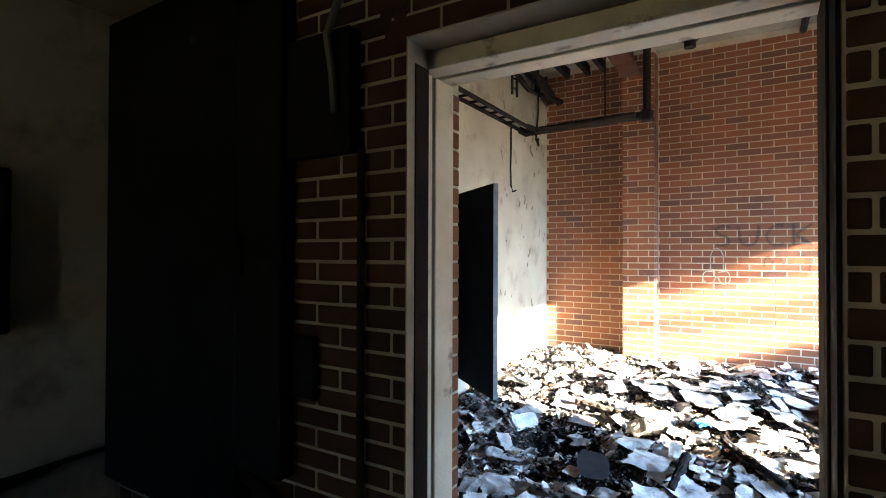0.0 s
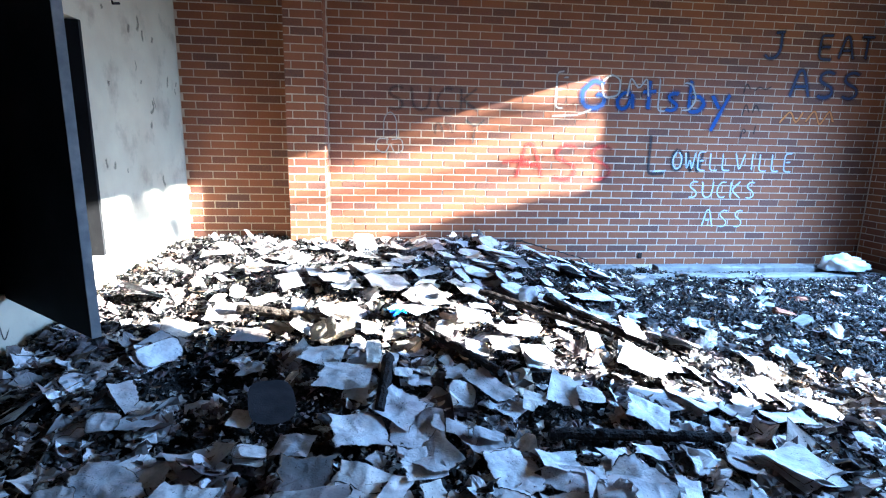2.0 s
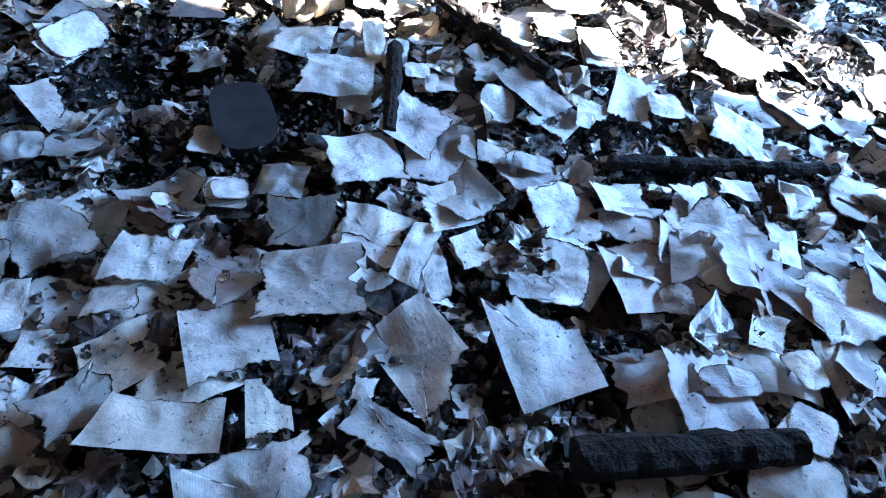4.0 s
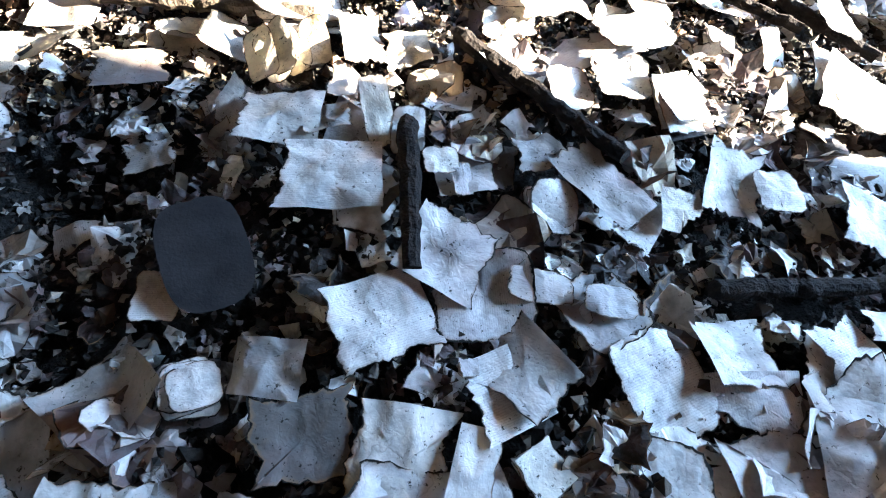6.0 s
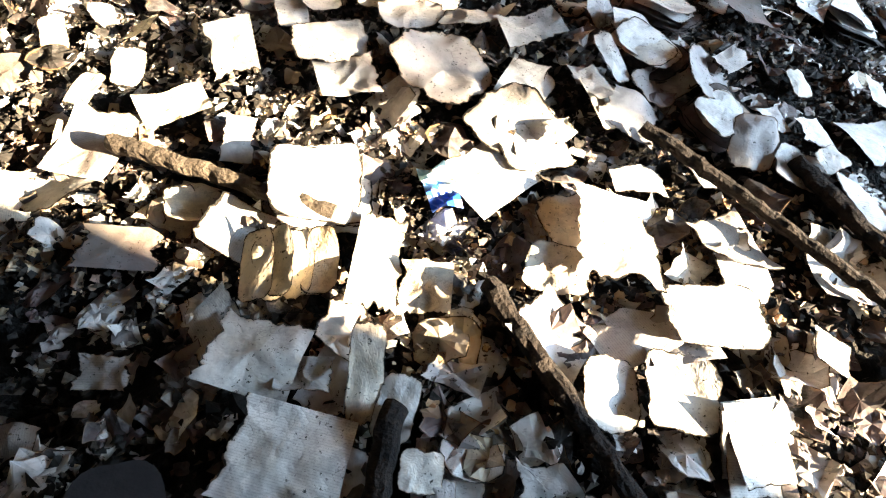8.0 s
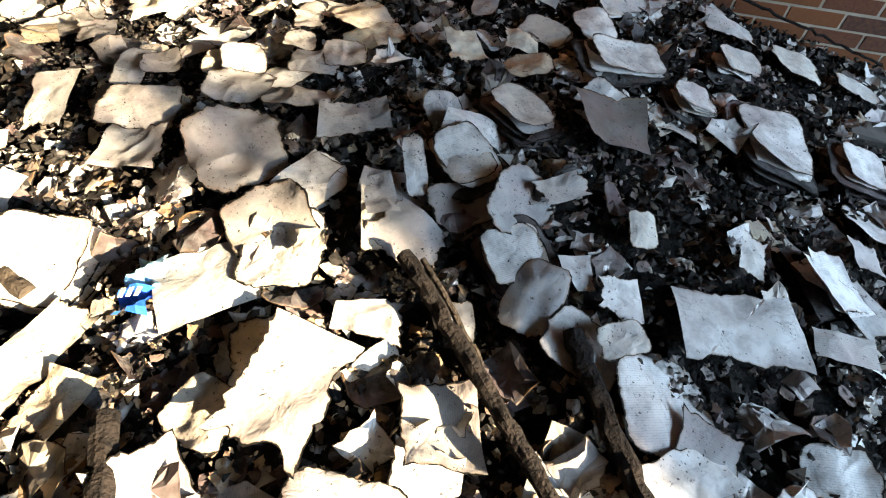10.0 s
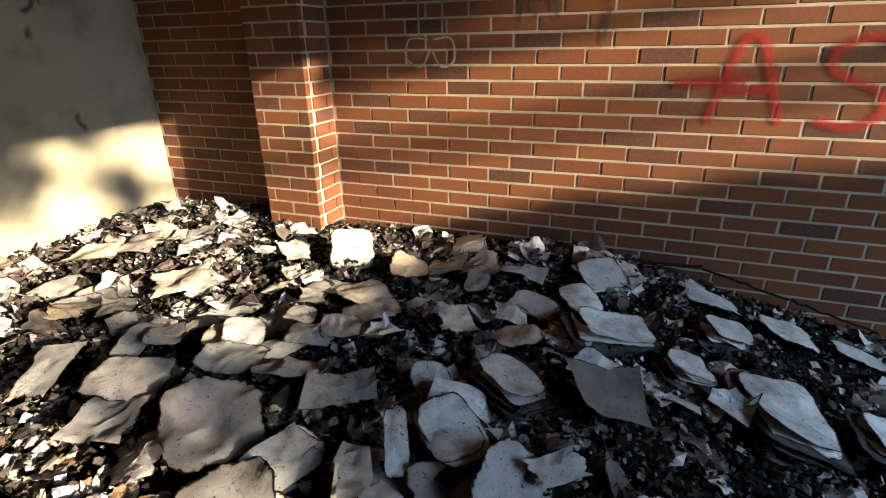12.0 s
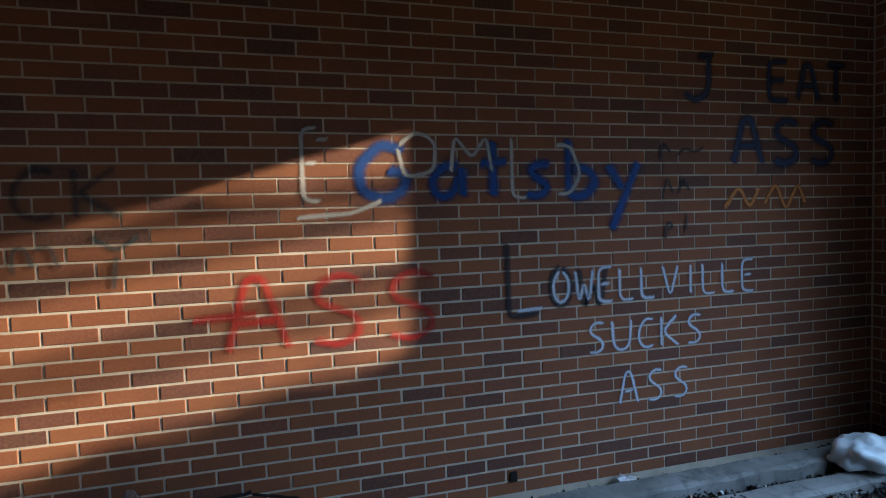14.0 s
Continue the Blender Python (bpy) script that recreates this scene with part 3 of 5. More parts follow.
part("bar", tube_bm([(-2.57, 0.4, 0.705), (-2.57, 1.25, 0.735)], 0.012), SOOT_PIPE, rail)
part("bracket", tube_bm([(-2.59, 0.70, 0.70), (-2.575, 0.85, 0.705), (-2.57, 1.02, 0.725)], 0.035, 8, None, 0.1, 0.4), SOOT_PIPE, rail)
tagged(part("wall_box", box_bm(-2.599, 0.45, 1.31, -2.53, 0.83, 1.97, 0.01), BLACK_DOOR), "black box fixed to the stained hall wall", "wall box")

# ---- outside ----
structure("ground", box_bm(-150, -150, -1.2, 150, 150, -0.6), GROUND, "dry lawn outside the empty window", "ground")


def tree(x, y, base, clumps, label):
    """Tapered trunk with limbs and a crown of many separate leaves in uneven clumps (y, z, radius, leaves)."""
    ob = tagged(new("tree"), label, "tree")
    rnd = random.Random(int(x * 10 + y * 100))
    top = max(c[1] for c in clumps)
    cy = y
    bm = tube_bm([(x, cy, base), (x + 0.1, cy + 0.05, 1.0), (x, cy, 2.6), (x + 0.1, cy, top)], 0.22, 10, None, 0.1, 0.25)
    verts, faces = [], []
    for yy, zz, rad, count in clumps:
        tube_bm([(x, cy, max(1.0, zz - 2.0)), (x, (cy + yy) / 2, zz - 0.8), (x, yy, zz)], 0.07, 6, bm, 0.1, 0.3)
        for _ in range(count):
            v = Vector((rnd.gauss(0, 1), rnd.gauss(0, 1), rnd.gauss(0, 1))).normalized() * rad * rnd.random() ** 0.45
            c = Vector((x, yy, zz)) + v
            q = Euler((rnd.uniform(0, 6.3), rnd.uniform(0, 6.3), rnd.uniform(0, 6.3))).to_matrix()
            s = rnd.uniform(0.06, 0.11)
            k = len(verts)
            for a, b, h in ((-1, 0, 0), (0, -0.5, 0.15), (1, 0, 0), (0, 0.5, 0.15)):
                verts.append(c + q @ Vector((a * s, b * s, h * s)))
            faces.append((k, k + 1, k + 2, k + 3))
    part("trunk", bm, BARK, ob)
    crown = new("crown", mesh_of("crown", verts, faces, LEAF))
    crown.parent = ob
    return ob


tree(15.0, 3.8, -0.6, [(2.72, 3.35, 1.25, 8200), (3.2, 3.25, 1.3, 8200), (4.2, 3.3, 1.25, 8200), (5.2, 3.25, 1.3, 7600), (3.0, 1.6, 1.4, 4000), (5.0, 1.6, 1.4, 4000)], "dense leafy shrub outside the window opening")
tree(16.0, 7.4, -0.6, [(4.0, 6.9, 0.6, 70), (4.7, 6.9, 0.6, 90), (3.42, 6.10, 0.26, 62), (3.72, 6.12, 0.2, 34), (4.0, 6.08, 0.12, 12), (1.52, 4.98, 0.36, 90), (1.75, 4.62, 0.34, 80), (2.15, 4.72, 0.26, 55), (5.5, 6.6, 0.9, 900), (8.0, 6.4, 1.4, 3000), (9.0, 7.0, 1.5, 3000), (1.75, 6.05, 0.32, 130), (2.35, 6.35, 0.3, 120), (2.5, 5.75, 0.26, 90), (7.6, 7.8, 1.3, 2600)], "tall thin-leaved tree outside the window opening")

# ---- graffiti ----
GLYPHS = {
    "A": "0,0 .35,1 .6,1 1,0|.15,.4 .85,.42", "S": ".95,.85 .6,1 .15,.85 .15,.62 .85,.4 .9,.15 .5,0 .05,.12", "L": "0,1 .02,0 .9,.03",
    "O": ".5,1 .1,.8 .05,.3 .4,0 .85,.15 .95,.7 .5,1", "W": "0,1 .22,0 .5,.65 .75,0 1,1", "E": ".9,1 .05,1 .05,0 .95,0|.05,.52 .8,.52", "V": "0,1 .5,0 1,1", "I": ".5,1 .5,0",
    "U": "0,1 .08,.15 .5,0 .9,.15 1,1", "C": ".95,.85 .5,1 .05,.6 .1,.15 .55,0 .95,.15", "K": "0,1 0,0|.9,1 .05,.5 1,0", "T": "0,1 1,1|.5,1 .5,0",
    "J": ".35,.95 .9,1|.7,1 .72,.3 .5,.02 .1,.02 0,.2", "G": ".95,.85 .5,1 .05,.6 .1,.15 .55,0 .95,.2 .95,.5 .55,.5", "a": ".85,.6 .4,.62 .05,.35 .2,.02 .6,.05 .85,.5|.85,.62 .9,0", "t": ".45,1.1 .45,0|.05,.65 .9,.68",
    "s": ".85,.6 .4,.66 .15,.5 .8,.2 .5,0 .05,.08", "b": ".1,1.15 .1,0 .6,0 .95,.3 .6,.58 .1,.5", "y": "0,.65 .5,.1|1,.7 .1,-.7", "M": "0,0 .1,1 .5,.4 .9,1 1,0", "m": "0,0 .05,.8 .3,.7 .38,.1|.38,.6 .7,.8 .85,.1", "Y": "0,1 .5,.5 1,1|.5,.5 .4,-.5",
}


def ribbon(points, width, verts, faces, edge, y):
    """A flat band along points, dense at its core and thin at its rims."""
    fine = []
    for a, b in zip(points, points[1:]):
        n = max(2, int(math.hypot(b[0] - a[0], b[1] - a[1]) / 0.03))
        fine += [(a[0] + (b[0] - a[0]) * i / n, a[1] + (b[1] - a[1]) * i / n) for i in range(n)]
    fine.append(points[-1])
    for _ in range(3):
        fine = [fine[0]] + [((p[0] + 2 * q[0] + r[0]) / 4, (p[1] + 2 * q[1] + r[1]) / 4) for p, q, r in zip(fine, fine[1:], fine[2:])] + [fine[-1]]
    k = len(verts)
    for i, (x, z) in enumerate(fine):
        ax, az = fine[max(i - 1, 0)]
        bx, bz = fine[min(i + 1, len(fine) - 1)]
        d = math.hypot(bx - ax, bz - az) or 1.0
        nx, nz = -(bz - az) / d, (bx - ax) / d
        w = width * (1 + 0.2 * noise.noise((x * 5, z * 5, 0))) / 2
        for s, e in ((-1, 1.0), (0, 0.0), (1, 1.0)):
            verts.append((x + nx * w * s, y, z + nz * w * s))
            edge.append(max(e, 0.8 if i in (0, len(fine) - 1) else 0))
        if i:
            j = k + 3 * i
            faces.append((j - 3, j - 2, j + 1, j))
            faces.append((j - 2, j - 1, j + 2, j + 1))


LAYER = [0]


def writing(strokes, material, label, width):
    """Painted strokes on the north wall, given in wall coordinates; each stroke is a part."""
    ob = tagged(new("graffiti"), label, "graffiti", "writing on the brick wall")
    for s in strokes:
        verts, faces, edge = [], [], []
        LAYER[0] += 1
        ribbon(s, width, verts, faces, edge, NORTH - 0.0045 - 0.00008 * LAYER[0])
        new("stroke", mesh_of("stroke", verts, faces, material, {"edge": ("FLOAT", edge)})).parent = ob
    return ob


def word(text, x, z, w, h, gap=0.25, slant=0.0, drop=0.0):
    """Strokes of a word whose letters are w wide and h high, starting at x, z."""
    out = []
    for i, ch in enumerate(text):
        if ch in GLYPHS:
            for s in GLYPHS[ch].split("|"):
                pts = [tuple(float(v) for v in p.split(",")) for p in s.split()]
                out.append([(x + i * w * (1 + gap) + w * (a + slant * b), z + i * drop + h * b) for a, b in pts])
    return out


BLUE = spray_paint("blue_spray", (0.012, 0.055, 0.22), 0.92, 0.45)
NAVY = spray_paint("navy_spray", (0.025, 0.04, 0.10), 0.85)
BLACK = spray_paint("black_spray", (0.02, 0.02, 0.025), 0.8)
RED = spray_paint("red_spray", (0.42, 0.014, 0.012), 0.62, 0.75)
WHITE = spray_paint("white_spray", (0.62, 0.66, 0.76), 0.76, 0.6)
PALE = spray_paint("white_chalk", (0.55, 0.53, 0.48), 0.65, 0.45)
GREEN = spray_paint("dark_green_spray", (0.02, 0.075, 0.08), 0.55, 0.7)
ORANGE = spray_paint("orange_spray", (0.58, 0.22, 0.05), 0.8, 0.45)
writing(word("J", 4.37, 2.54, 0.30, 0.34) + word("EAT", 5.13, 2.56, 0.22, 0.30, 0.3), NAVY, "dark navy spray-painted words on the brick wall", 0.10)
writing(word("ASS", 4.80, 2.06, 0.28, 0.36, 0.3), NAVY, "dark blue spray-painted word on the brick wall", 0.115)
writing(word("G", 1.93, 1.84, 0.34, 0.36) + word("atsby", 2.40, 1.84, 0.26, 0.36, 0.26), BLUE, "blue spray-painted name on the brick wall", 0.135)
writing(word("E", 1.60, 1.84, 0.13, 0.45) + [[(1.68, 2.22), (1.78, 2.22)], [(1.55, 1.74), (1.9, 1.76), (2.1, 1.84)]] + [[(2.20, 2.18), (2.32, 2.28), (2.45, 2.22), (2.44, 2.02), (2.24, 1.98), (2.20, 2.18)], [(2.55, 2.0), (2.58, 2.26), (2.7, 2.1), (2.8, 2.26), (2.84, 2.0)], [(2.98, 2.26), (2.98, 1.84), (3.1, 1.84)], [(3.3, 2.2), (3.42, 2.2), (3.5, 2.0), (3.42, 1.86), (3.3, 1.86)]], PALE, "pale outlined letters sprayed behind the blue name", 0.055)
writing(word("L", 2.93, 1.02, 0.27, 0.52) + word("O", 3.24, 1.06, 0.18, 0.30) + word("W", 3.47, 1.04, 0.22, 0.30), BLACK, "black spray-painted letters on the brick wall", 0.07)
writing(word("OWELLVILLE", 3.26, 1.08, 0.143, 0.25, 0.25) + [[(2.98, 1.06), (3.2, 1.07)]], WHITE, "white chalky place name on the brick wall", 0.054)
writing(word("SUCKS", 3.52, 0.70, 0.16, 0.25, 0.3), WHITE, "white spray-painted word on the brick wall", 0.052)
writing(word("ASS", 3.78, 0.30, 0.16, 0.26, 0.4), WHITE, "white spray-painted word below the others", 0.048)
writing(word("ASS", 1.13, 0.93, 0.36, 0.46, 0.32) + [[(0.93, 1.15), (1.32, 1.17)]], RED, "red spray-painted word on the sunlit bricks", 0.115)
writing(word("SUCK", -0.55, 1.76, 0.24, 0.30, 0.3), GREEN, "faded dark green spray-painted word on the bricks", 0.09)
writing(word("mY", 0.06, 1.46, 0.27, 0.22, 0.4), GREEN, "faded green spray-painted short word", 0.065)
writing([[(-0.58, 1.40), (-0.58, 1.66), (-0.5, 1.76), (-0.42, 1.66), (-0.42, 1.40)], [(-0.5, 1.40), (-0.66, 1.42), (-0.69, 1.28), (-0.56, 1.22), (-0.5, 1.36)], [(-0.5, 1.36), (-0.44, 1.22), (-0.33, 1.26), (-0.35, 1.42), (-0.5, 1.40)]], PALE, "pale chalk scribble of loops on the bricks", 0.03)
writing([[(4.14, 2.08), (4.17, 2.24), (4.24, 2.14)], [(4.28, 2.12), (4.36, 2.2), (4.44, 2.14), (4.54, 2.2)], [(4.16, 1.80), (4.2, 1.98), (4.26, 1.84)], [(4.3, 1.84), (4.34, 1.98), (4.4, 1.86)], [(4.18, 1.50), (4.2, 1.66), (4.27, 1.6), (4.2, 1.58)], [(4.36, 1.56), (4.38, 1.70)]], BLACK, "small scrawled black writing, not readable", 0.036)
writing([[(4.7, 1.72), (4.85, 1.9), (4.95, 1.72), (5.05, 1.9)], [(5.08, 1.74), (5.2, 1.92), (5.3, 1.7), (5.42, 1.92), (5.5, 1.74)]], ORANGE, "faded orange scribble on the bricks", 0.07)
tagged(part("wall_hole", box_bm(2.91, 8.088, -0.135, 2.965, 8.097, -0.06, 0.003), SOOT_PIPE), "small dark weep hole low in the brick wall", "hole")
# scribble on the plaster under the black door
sv, sf, se = [], [], []
for s in ([(4.5, 0.24), (4.55, 0.16), (4.62, 0.22), (4.58, 0.08)], [(4.72, 0.2), (4.66, 0.1), (4.76, 0.04)], [(4.86, 0.16), (4.88, 0.02), (4.94, 0.12)]):
    ribbon(s, 0.02, sv, sf, se, 0.0)
sc = new("graffiti", mesh_of("graffiti", [(WEST + 0.004, x, z) for x, y, z in sv], [f[::-1] for f in sf], BLACK, {"edge": ("FLOAT", se)}))
tagged(sc, "thin black scribble on the plaster below the door", "graffiti")

# soot smudges and flaking spots on the plaster of the west wall
SMUDGE = spray_paint("soot_smudge", (0.07, 0.06, 0.05), 0.6, 0.7)
rnd4 = random.Random(4)
sv, sf, se = [], [], []
for k in range(46):
    y, z = rnd4.uniform(6.3, 8.0), rnd4.choice((rnd4.uniform(0.9, 2.6), rnd4.uniform(2.9, 4.5)))
    d = rnd4.uniform(0.02, 0.09)
    ribbon([(y, z), (y + rnd4.uniform(-d, d), z - d), (y + rnd4.uniform(-d, d), z - 2 * d)], rnd4.uniform(0.03, 0.1), sv, sf, se, 0.0)
st = new("wall_stain", mesh_of("wall_stain", [(WEST + 0.003 + 0.00002 * i, x, z) for i, (x, y, z) in enumerate(sv)], [f[::-1] for f in sf], SMUDGE, {"edge": ("FLOAT", se)}))
tagged(st, "sooty smudges and drips on the pale plaster", "stain", "", "stuff")

# ---- debris ----


def rounded_outline(w, l, rnd, count, jag, seed, tidy):
    """A sheet that burnt inwards from its rim: a soft, uneven oblong."""
    power, start = (3.2 if tidy else rnd.uniform(3.0, 6.5)), rnd.uniform(0, 6.3)
    rim = []
    for k in range(count):
        a = start + 2 * math.pi * k / count
        c, s = math.cos(a), math.sin(a)
        rad = (abs(c) ** power + abs(s) ** power) ** (-1 / power)
        rad *= 1 + jag * (1.3 * noise.noise((c * 2.0 + seed, s * 2.0, 1)) + 0.7 * noise.noise((c * 9 + seed, s * 9, 4)))
        rim.append((c * rad * w / 2, s * rad * l / 2, 1.0))
    return rim


def torn_outline(w, l, rnd, count, jag, seed, whole=False):
    """A four-sided sheet with some clean cut sides and some torn and burnt ones."""
    j = 0.20
    corners = [(sx * (1 - rnd.uniform(0, j)), sy * (1 - rnd.uniform(0, j))) for sx, sy in ((-1, -1), (1, -1), (1, 1), (-1, 1))]
    if rnd.random() < (0.2 if whole else 0.5):
        k = rnd.randrange(4)
        p, q, r = corners[k - 1], corners[k], corners[(k + 1) % 4]
        f, g = rnd.uniform(0.25, 0.7), rnd.uniform(0.25, 0.7)
        corners[k:k + 1] = [(q[0] + (p[0] - q[0]) * f, q[1] + (p[1] - q[1]) * f), (q[0] + (r[0] - q[0]) * g, q[1] + (r[1] - q[1]) * g)]
    n = len(corners)
    rim = []
    for k in range(n):
        (ax, ay), (bx, by) = corners[k], corners[(k + 1) % n]
        torn = rnd.random() < 0.55
        m = count // n + (1 if k < count % n else 0)
        nx, ny = by - ay, ax - bx
        size = math.hypot(nx, ny)
        for i in range(m):
            f = i / m
            d = 0.0
            if torn:
                d = -jag * (0.9 + 2.0 * noise.noise((f * size * 1.6 + seed, k * 7.1, 1)) + 0.9 * noise.noise((f * size * 5 + seed, k * 7.1, 4)) + 0.6 * noise.noise((f * size * 13 + seed, k * 7.1, 8)) + rnd.uniform(-0.16, 0.16)) * min(1.0, 4 * f + 0.2, 4 * (1 - f) + 0.2)
            rim.append(((ax + (bx - ax) * f + nx / size * d) * w / 2, (ay + (by - ay) * f + ny / size * d) * l / 2, 1.0 if torn else 0.42))
    return rim


def sheet(w, l, rnd, steps=(0.35, 0.68, 0.92, 1.0), count=28, jag=0.08, curl=0.35, crumple=0.12, tidy=False, rounded=0.3, whole=False):
    """One torn, bent sheet round the origin: verts, faces, edge (1 at a burnt rim), flat position."""
    verts, faces, edge, flat = [], [], [], []
    seed = rnd.uniform(0, 100)
    axis = rnd.uniform(0, math.pi)
    bend = rnd.uniform(-curl, curl) / max(w, l) * 1.6
    fold = rnd.uniform(-0.8, 0.8) * curl
    foldat, foldway = rnd.uniform(-0.3, 0.3) * w, rnd.uniform(0, 6.3)

    size = max(w, l)
    creases = [(rnd.uniform(0, 6.3), rnd.uniform(-0.4, 0.4) * size, rnd.uniform(-1, 1) * crumple * 1.7) for _ in range(6)]

    def lift(x, y):
        u = x * math.cos(axis) + y * math.sin(axis)
        v = x * math.cos(foldway) + y * math.sin(foldway)
        z = bend * u * u + max(0.0, v - foldat) * fold
        for way, at, much in creases:
            z += much * max(0.0, x * math.cos(way) + y * math.sin(way) - at)
        soft = noise.noise((x * 2.1 / w + seed, y * 2.1 / w, seed))
        sharp = 0.5 - abs(noise.noise((x * 3.3 / size + seed, y * 3.3 / size, seed + 9)))
        fine = 0.5 - abs(noise.noise((x * 8.0 / size + seed, y * 8.0 / size, seed + 5)))
        return z + crumple * w * (0.9 * soft + 0.7 * sharp + 0.12 * fine)

    verts.append((0, 0, lift(0, 0)))
    edge.append(0.0)
    flat.append((seed, seed, 0))
    outline = rounded_outline(w, l, rnd, count, jag, seed, tidy) if tidy or rnd.random() < rounded else torn_outline(w, l, rnd, count, jag, seed, whole)
    for f in steps:
        for x, y, burn in outline:
            verts.append((x * f, y * f, lift(x * f, y * f)))
            edge.append(f ** 8 * burn)
            flat.append((x * f + seed, y * f + seed, 0))
    for k in range(count):
        faces.append((0, 1 + k, 1 + (k + 1) % count))
        for r in range(len(steps) - 1):
            a, b = 1 + r * count, 1 + (r + 1) * count
            faces.append((a + k, b + k, b + (k + 1) % count, a + (k + 1) % count))
    return verts, faces, edge, flat


KEEP = []


def clear_of(x, y, r):
    """True where no recognised thing lies within r."""
    return all((x - a) ** 2 + (y - b) ** 2 > (r + c) ** 2 for a, b, c in KEEP)


class Heap:
    """Collects many small meshes into one."""

    def __init__(self):
        self.v, self.f, self.e, self.s = [], [], [], []

    def add(self, piece, m):
        k = len(self.v)
        v, f, e, s = piece
        self.v += [tuple(m @ Vector(p)) for p in v]
        self.f += [tuple(k + i for i in q) for q in f]
        self.e += e
        self.s += s

    def mesh(self, name, material):
        return mesh_of(name, self.v, self.f, material, {"edge": ("FLOAT", self.e), "sheet": ("FLOAT_VECTOR", self.s)})


def slope_pose(x, y, lift=0.0, yaw=0.0, tx=0.0, ty=0.0):
    return pose(x, y, rubble(x, y) + lift, tx, ty, yaw)


def lie(x, y, lift, yaw, tx=0.0, ty=0.0, span=0.14):
    """A pose resting along the slope of the heap."""
    n = Vector(((rubble(x - span, y) - rubble(x + span, y)) / (2 * span) + 0.06, (rubble(x, y - span) - rubble(x, y + span)) / (2 * span), 1.0)).normalized()
    base = (rubble(x - span, y) + rubble(x + span, y) + rubble(x, y - span) + rubble(x, y + span) + 2 * rubble(x, y)) / 6
    tilt = Vector((0, 0, 1)).rotation_difference(n).to_matrix().to_4x4()
    return pose(x, y, base + lift) @ tilt @ pose(0, 0, 0, tx, ty, yaw)


def debris_bed():
    """The charcoal bed: one sheet of lumps over the whole room."""
    nx, ny = 330, 235
    verts, faces = [], []
    for j in range(ny + 1):
        for i in range(nx + 1):
            x, y = WEST + (EAST - WEST) * i / nx, SOUTH + (NORTH - SOUTH) * j / ny
            z = rubble(x, y) - 0.035 + 0.05 * noise.noise((x * 11, y * 11, 5)) + 0.03 * abs(noise.noise((x * 32, y * 32, 9)))
            verts.append((x, y, z))
    for j in range(ny):
        for i in range(nx):
            k = j * (nx + 1) + i
            faces.append((k, k + 1, k + nx + 2, k + nx + 1))
    ob = new("burnt_debris_bed", mesh_of("burnt_debris_bed", verts, faces, CHAR))
    tagged(ob, "black charcoal and ash covering the floor", "charred debris", "", "stuff")


debris_bed()


PITS = ((-1.62, 4.50, 0.42, 0.30), (-1.50, 4.02, 0.30, 0.16), (0.20, 3.27, 0.24, 0.16), (-1.12, 3.60, 0.14, 0.12), (-0.14, 3.62, 0.10, 0.14), (1.25, 4.55, 0.20, 0.16), (1.5, 7.2, 0.3, 0.5), (0.98, 6.2, 0.16, 0.28), (-0.05, 6.05, 0.16, 0.12), (-0.45, 4.25, 0.08, 0.28))


def page_area(x, y):
    """How likely whole sheets lie here (the far east of the room is mostly ash, and there are bare black pits)."""
    p = 1 - 0.8 * ss(1.5, 2.8, x) * ss(3.2, 5.0, y)
    for px, py, rx, ry in PITS:
        p *= 1 - 0.95 * math.exp(-(((x - px) / rx) ** 2 + ((y - py) / ry) ** 2) ** 2)
    p *= 1 - 0.6 * ss(0.6, 1.2, x) * ss(5.2, 5.8, y)
    return p


def browned(x, y):
    """Where the scraps are scorched brown rather than black: the heap in the middle and the ash by the east window."""
    return noise.noise((x * 2.5, y * 2.5, 7)) + 0.35 > 0.55 * (abs(x + 0.6) / 1.5) + 0.8 * (abs(y - 5.3) / 0.8) - 0.5 or (x > 2.2 and noise.noise((x * 2, y * 2, 3)) > -0.05)


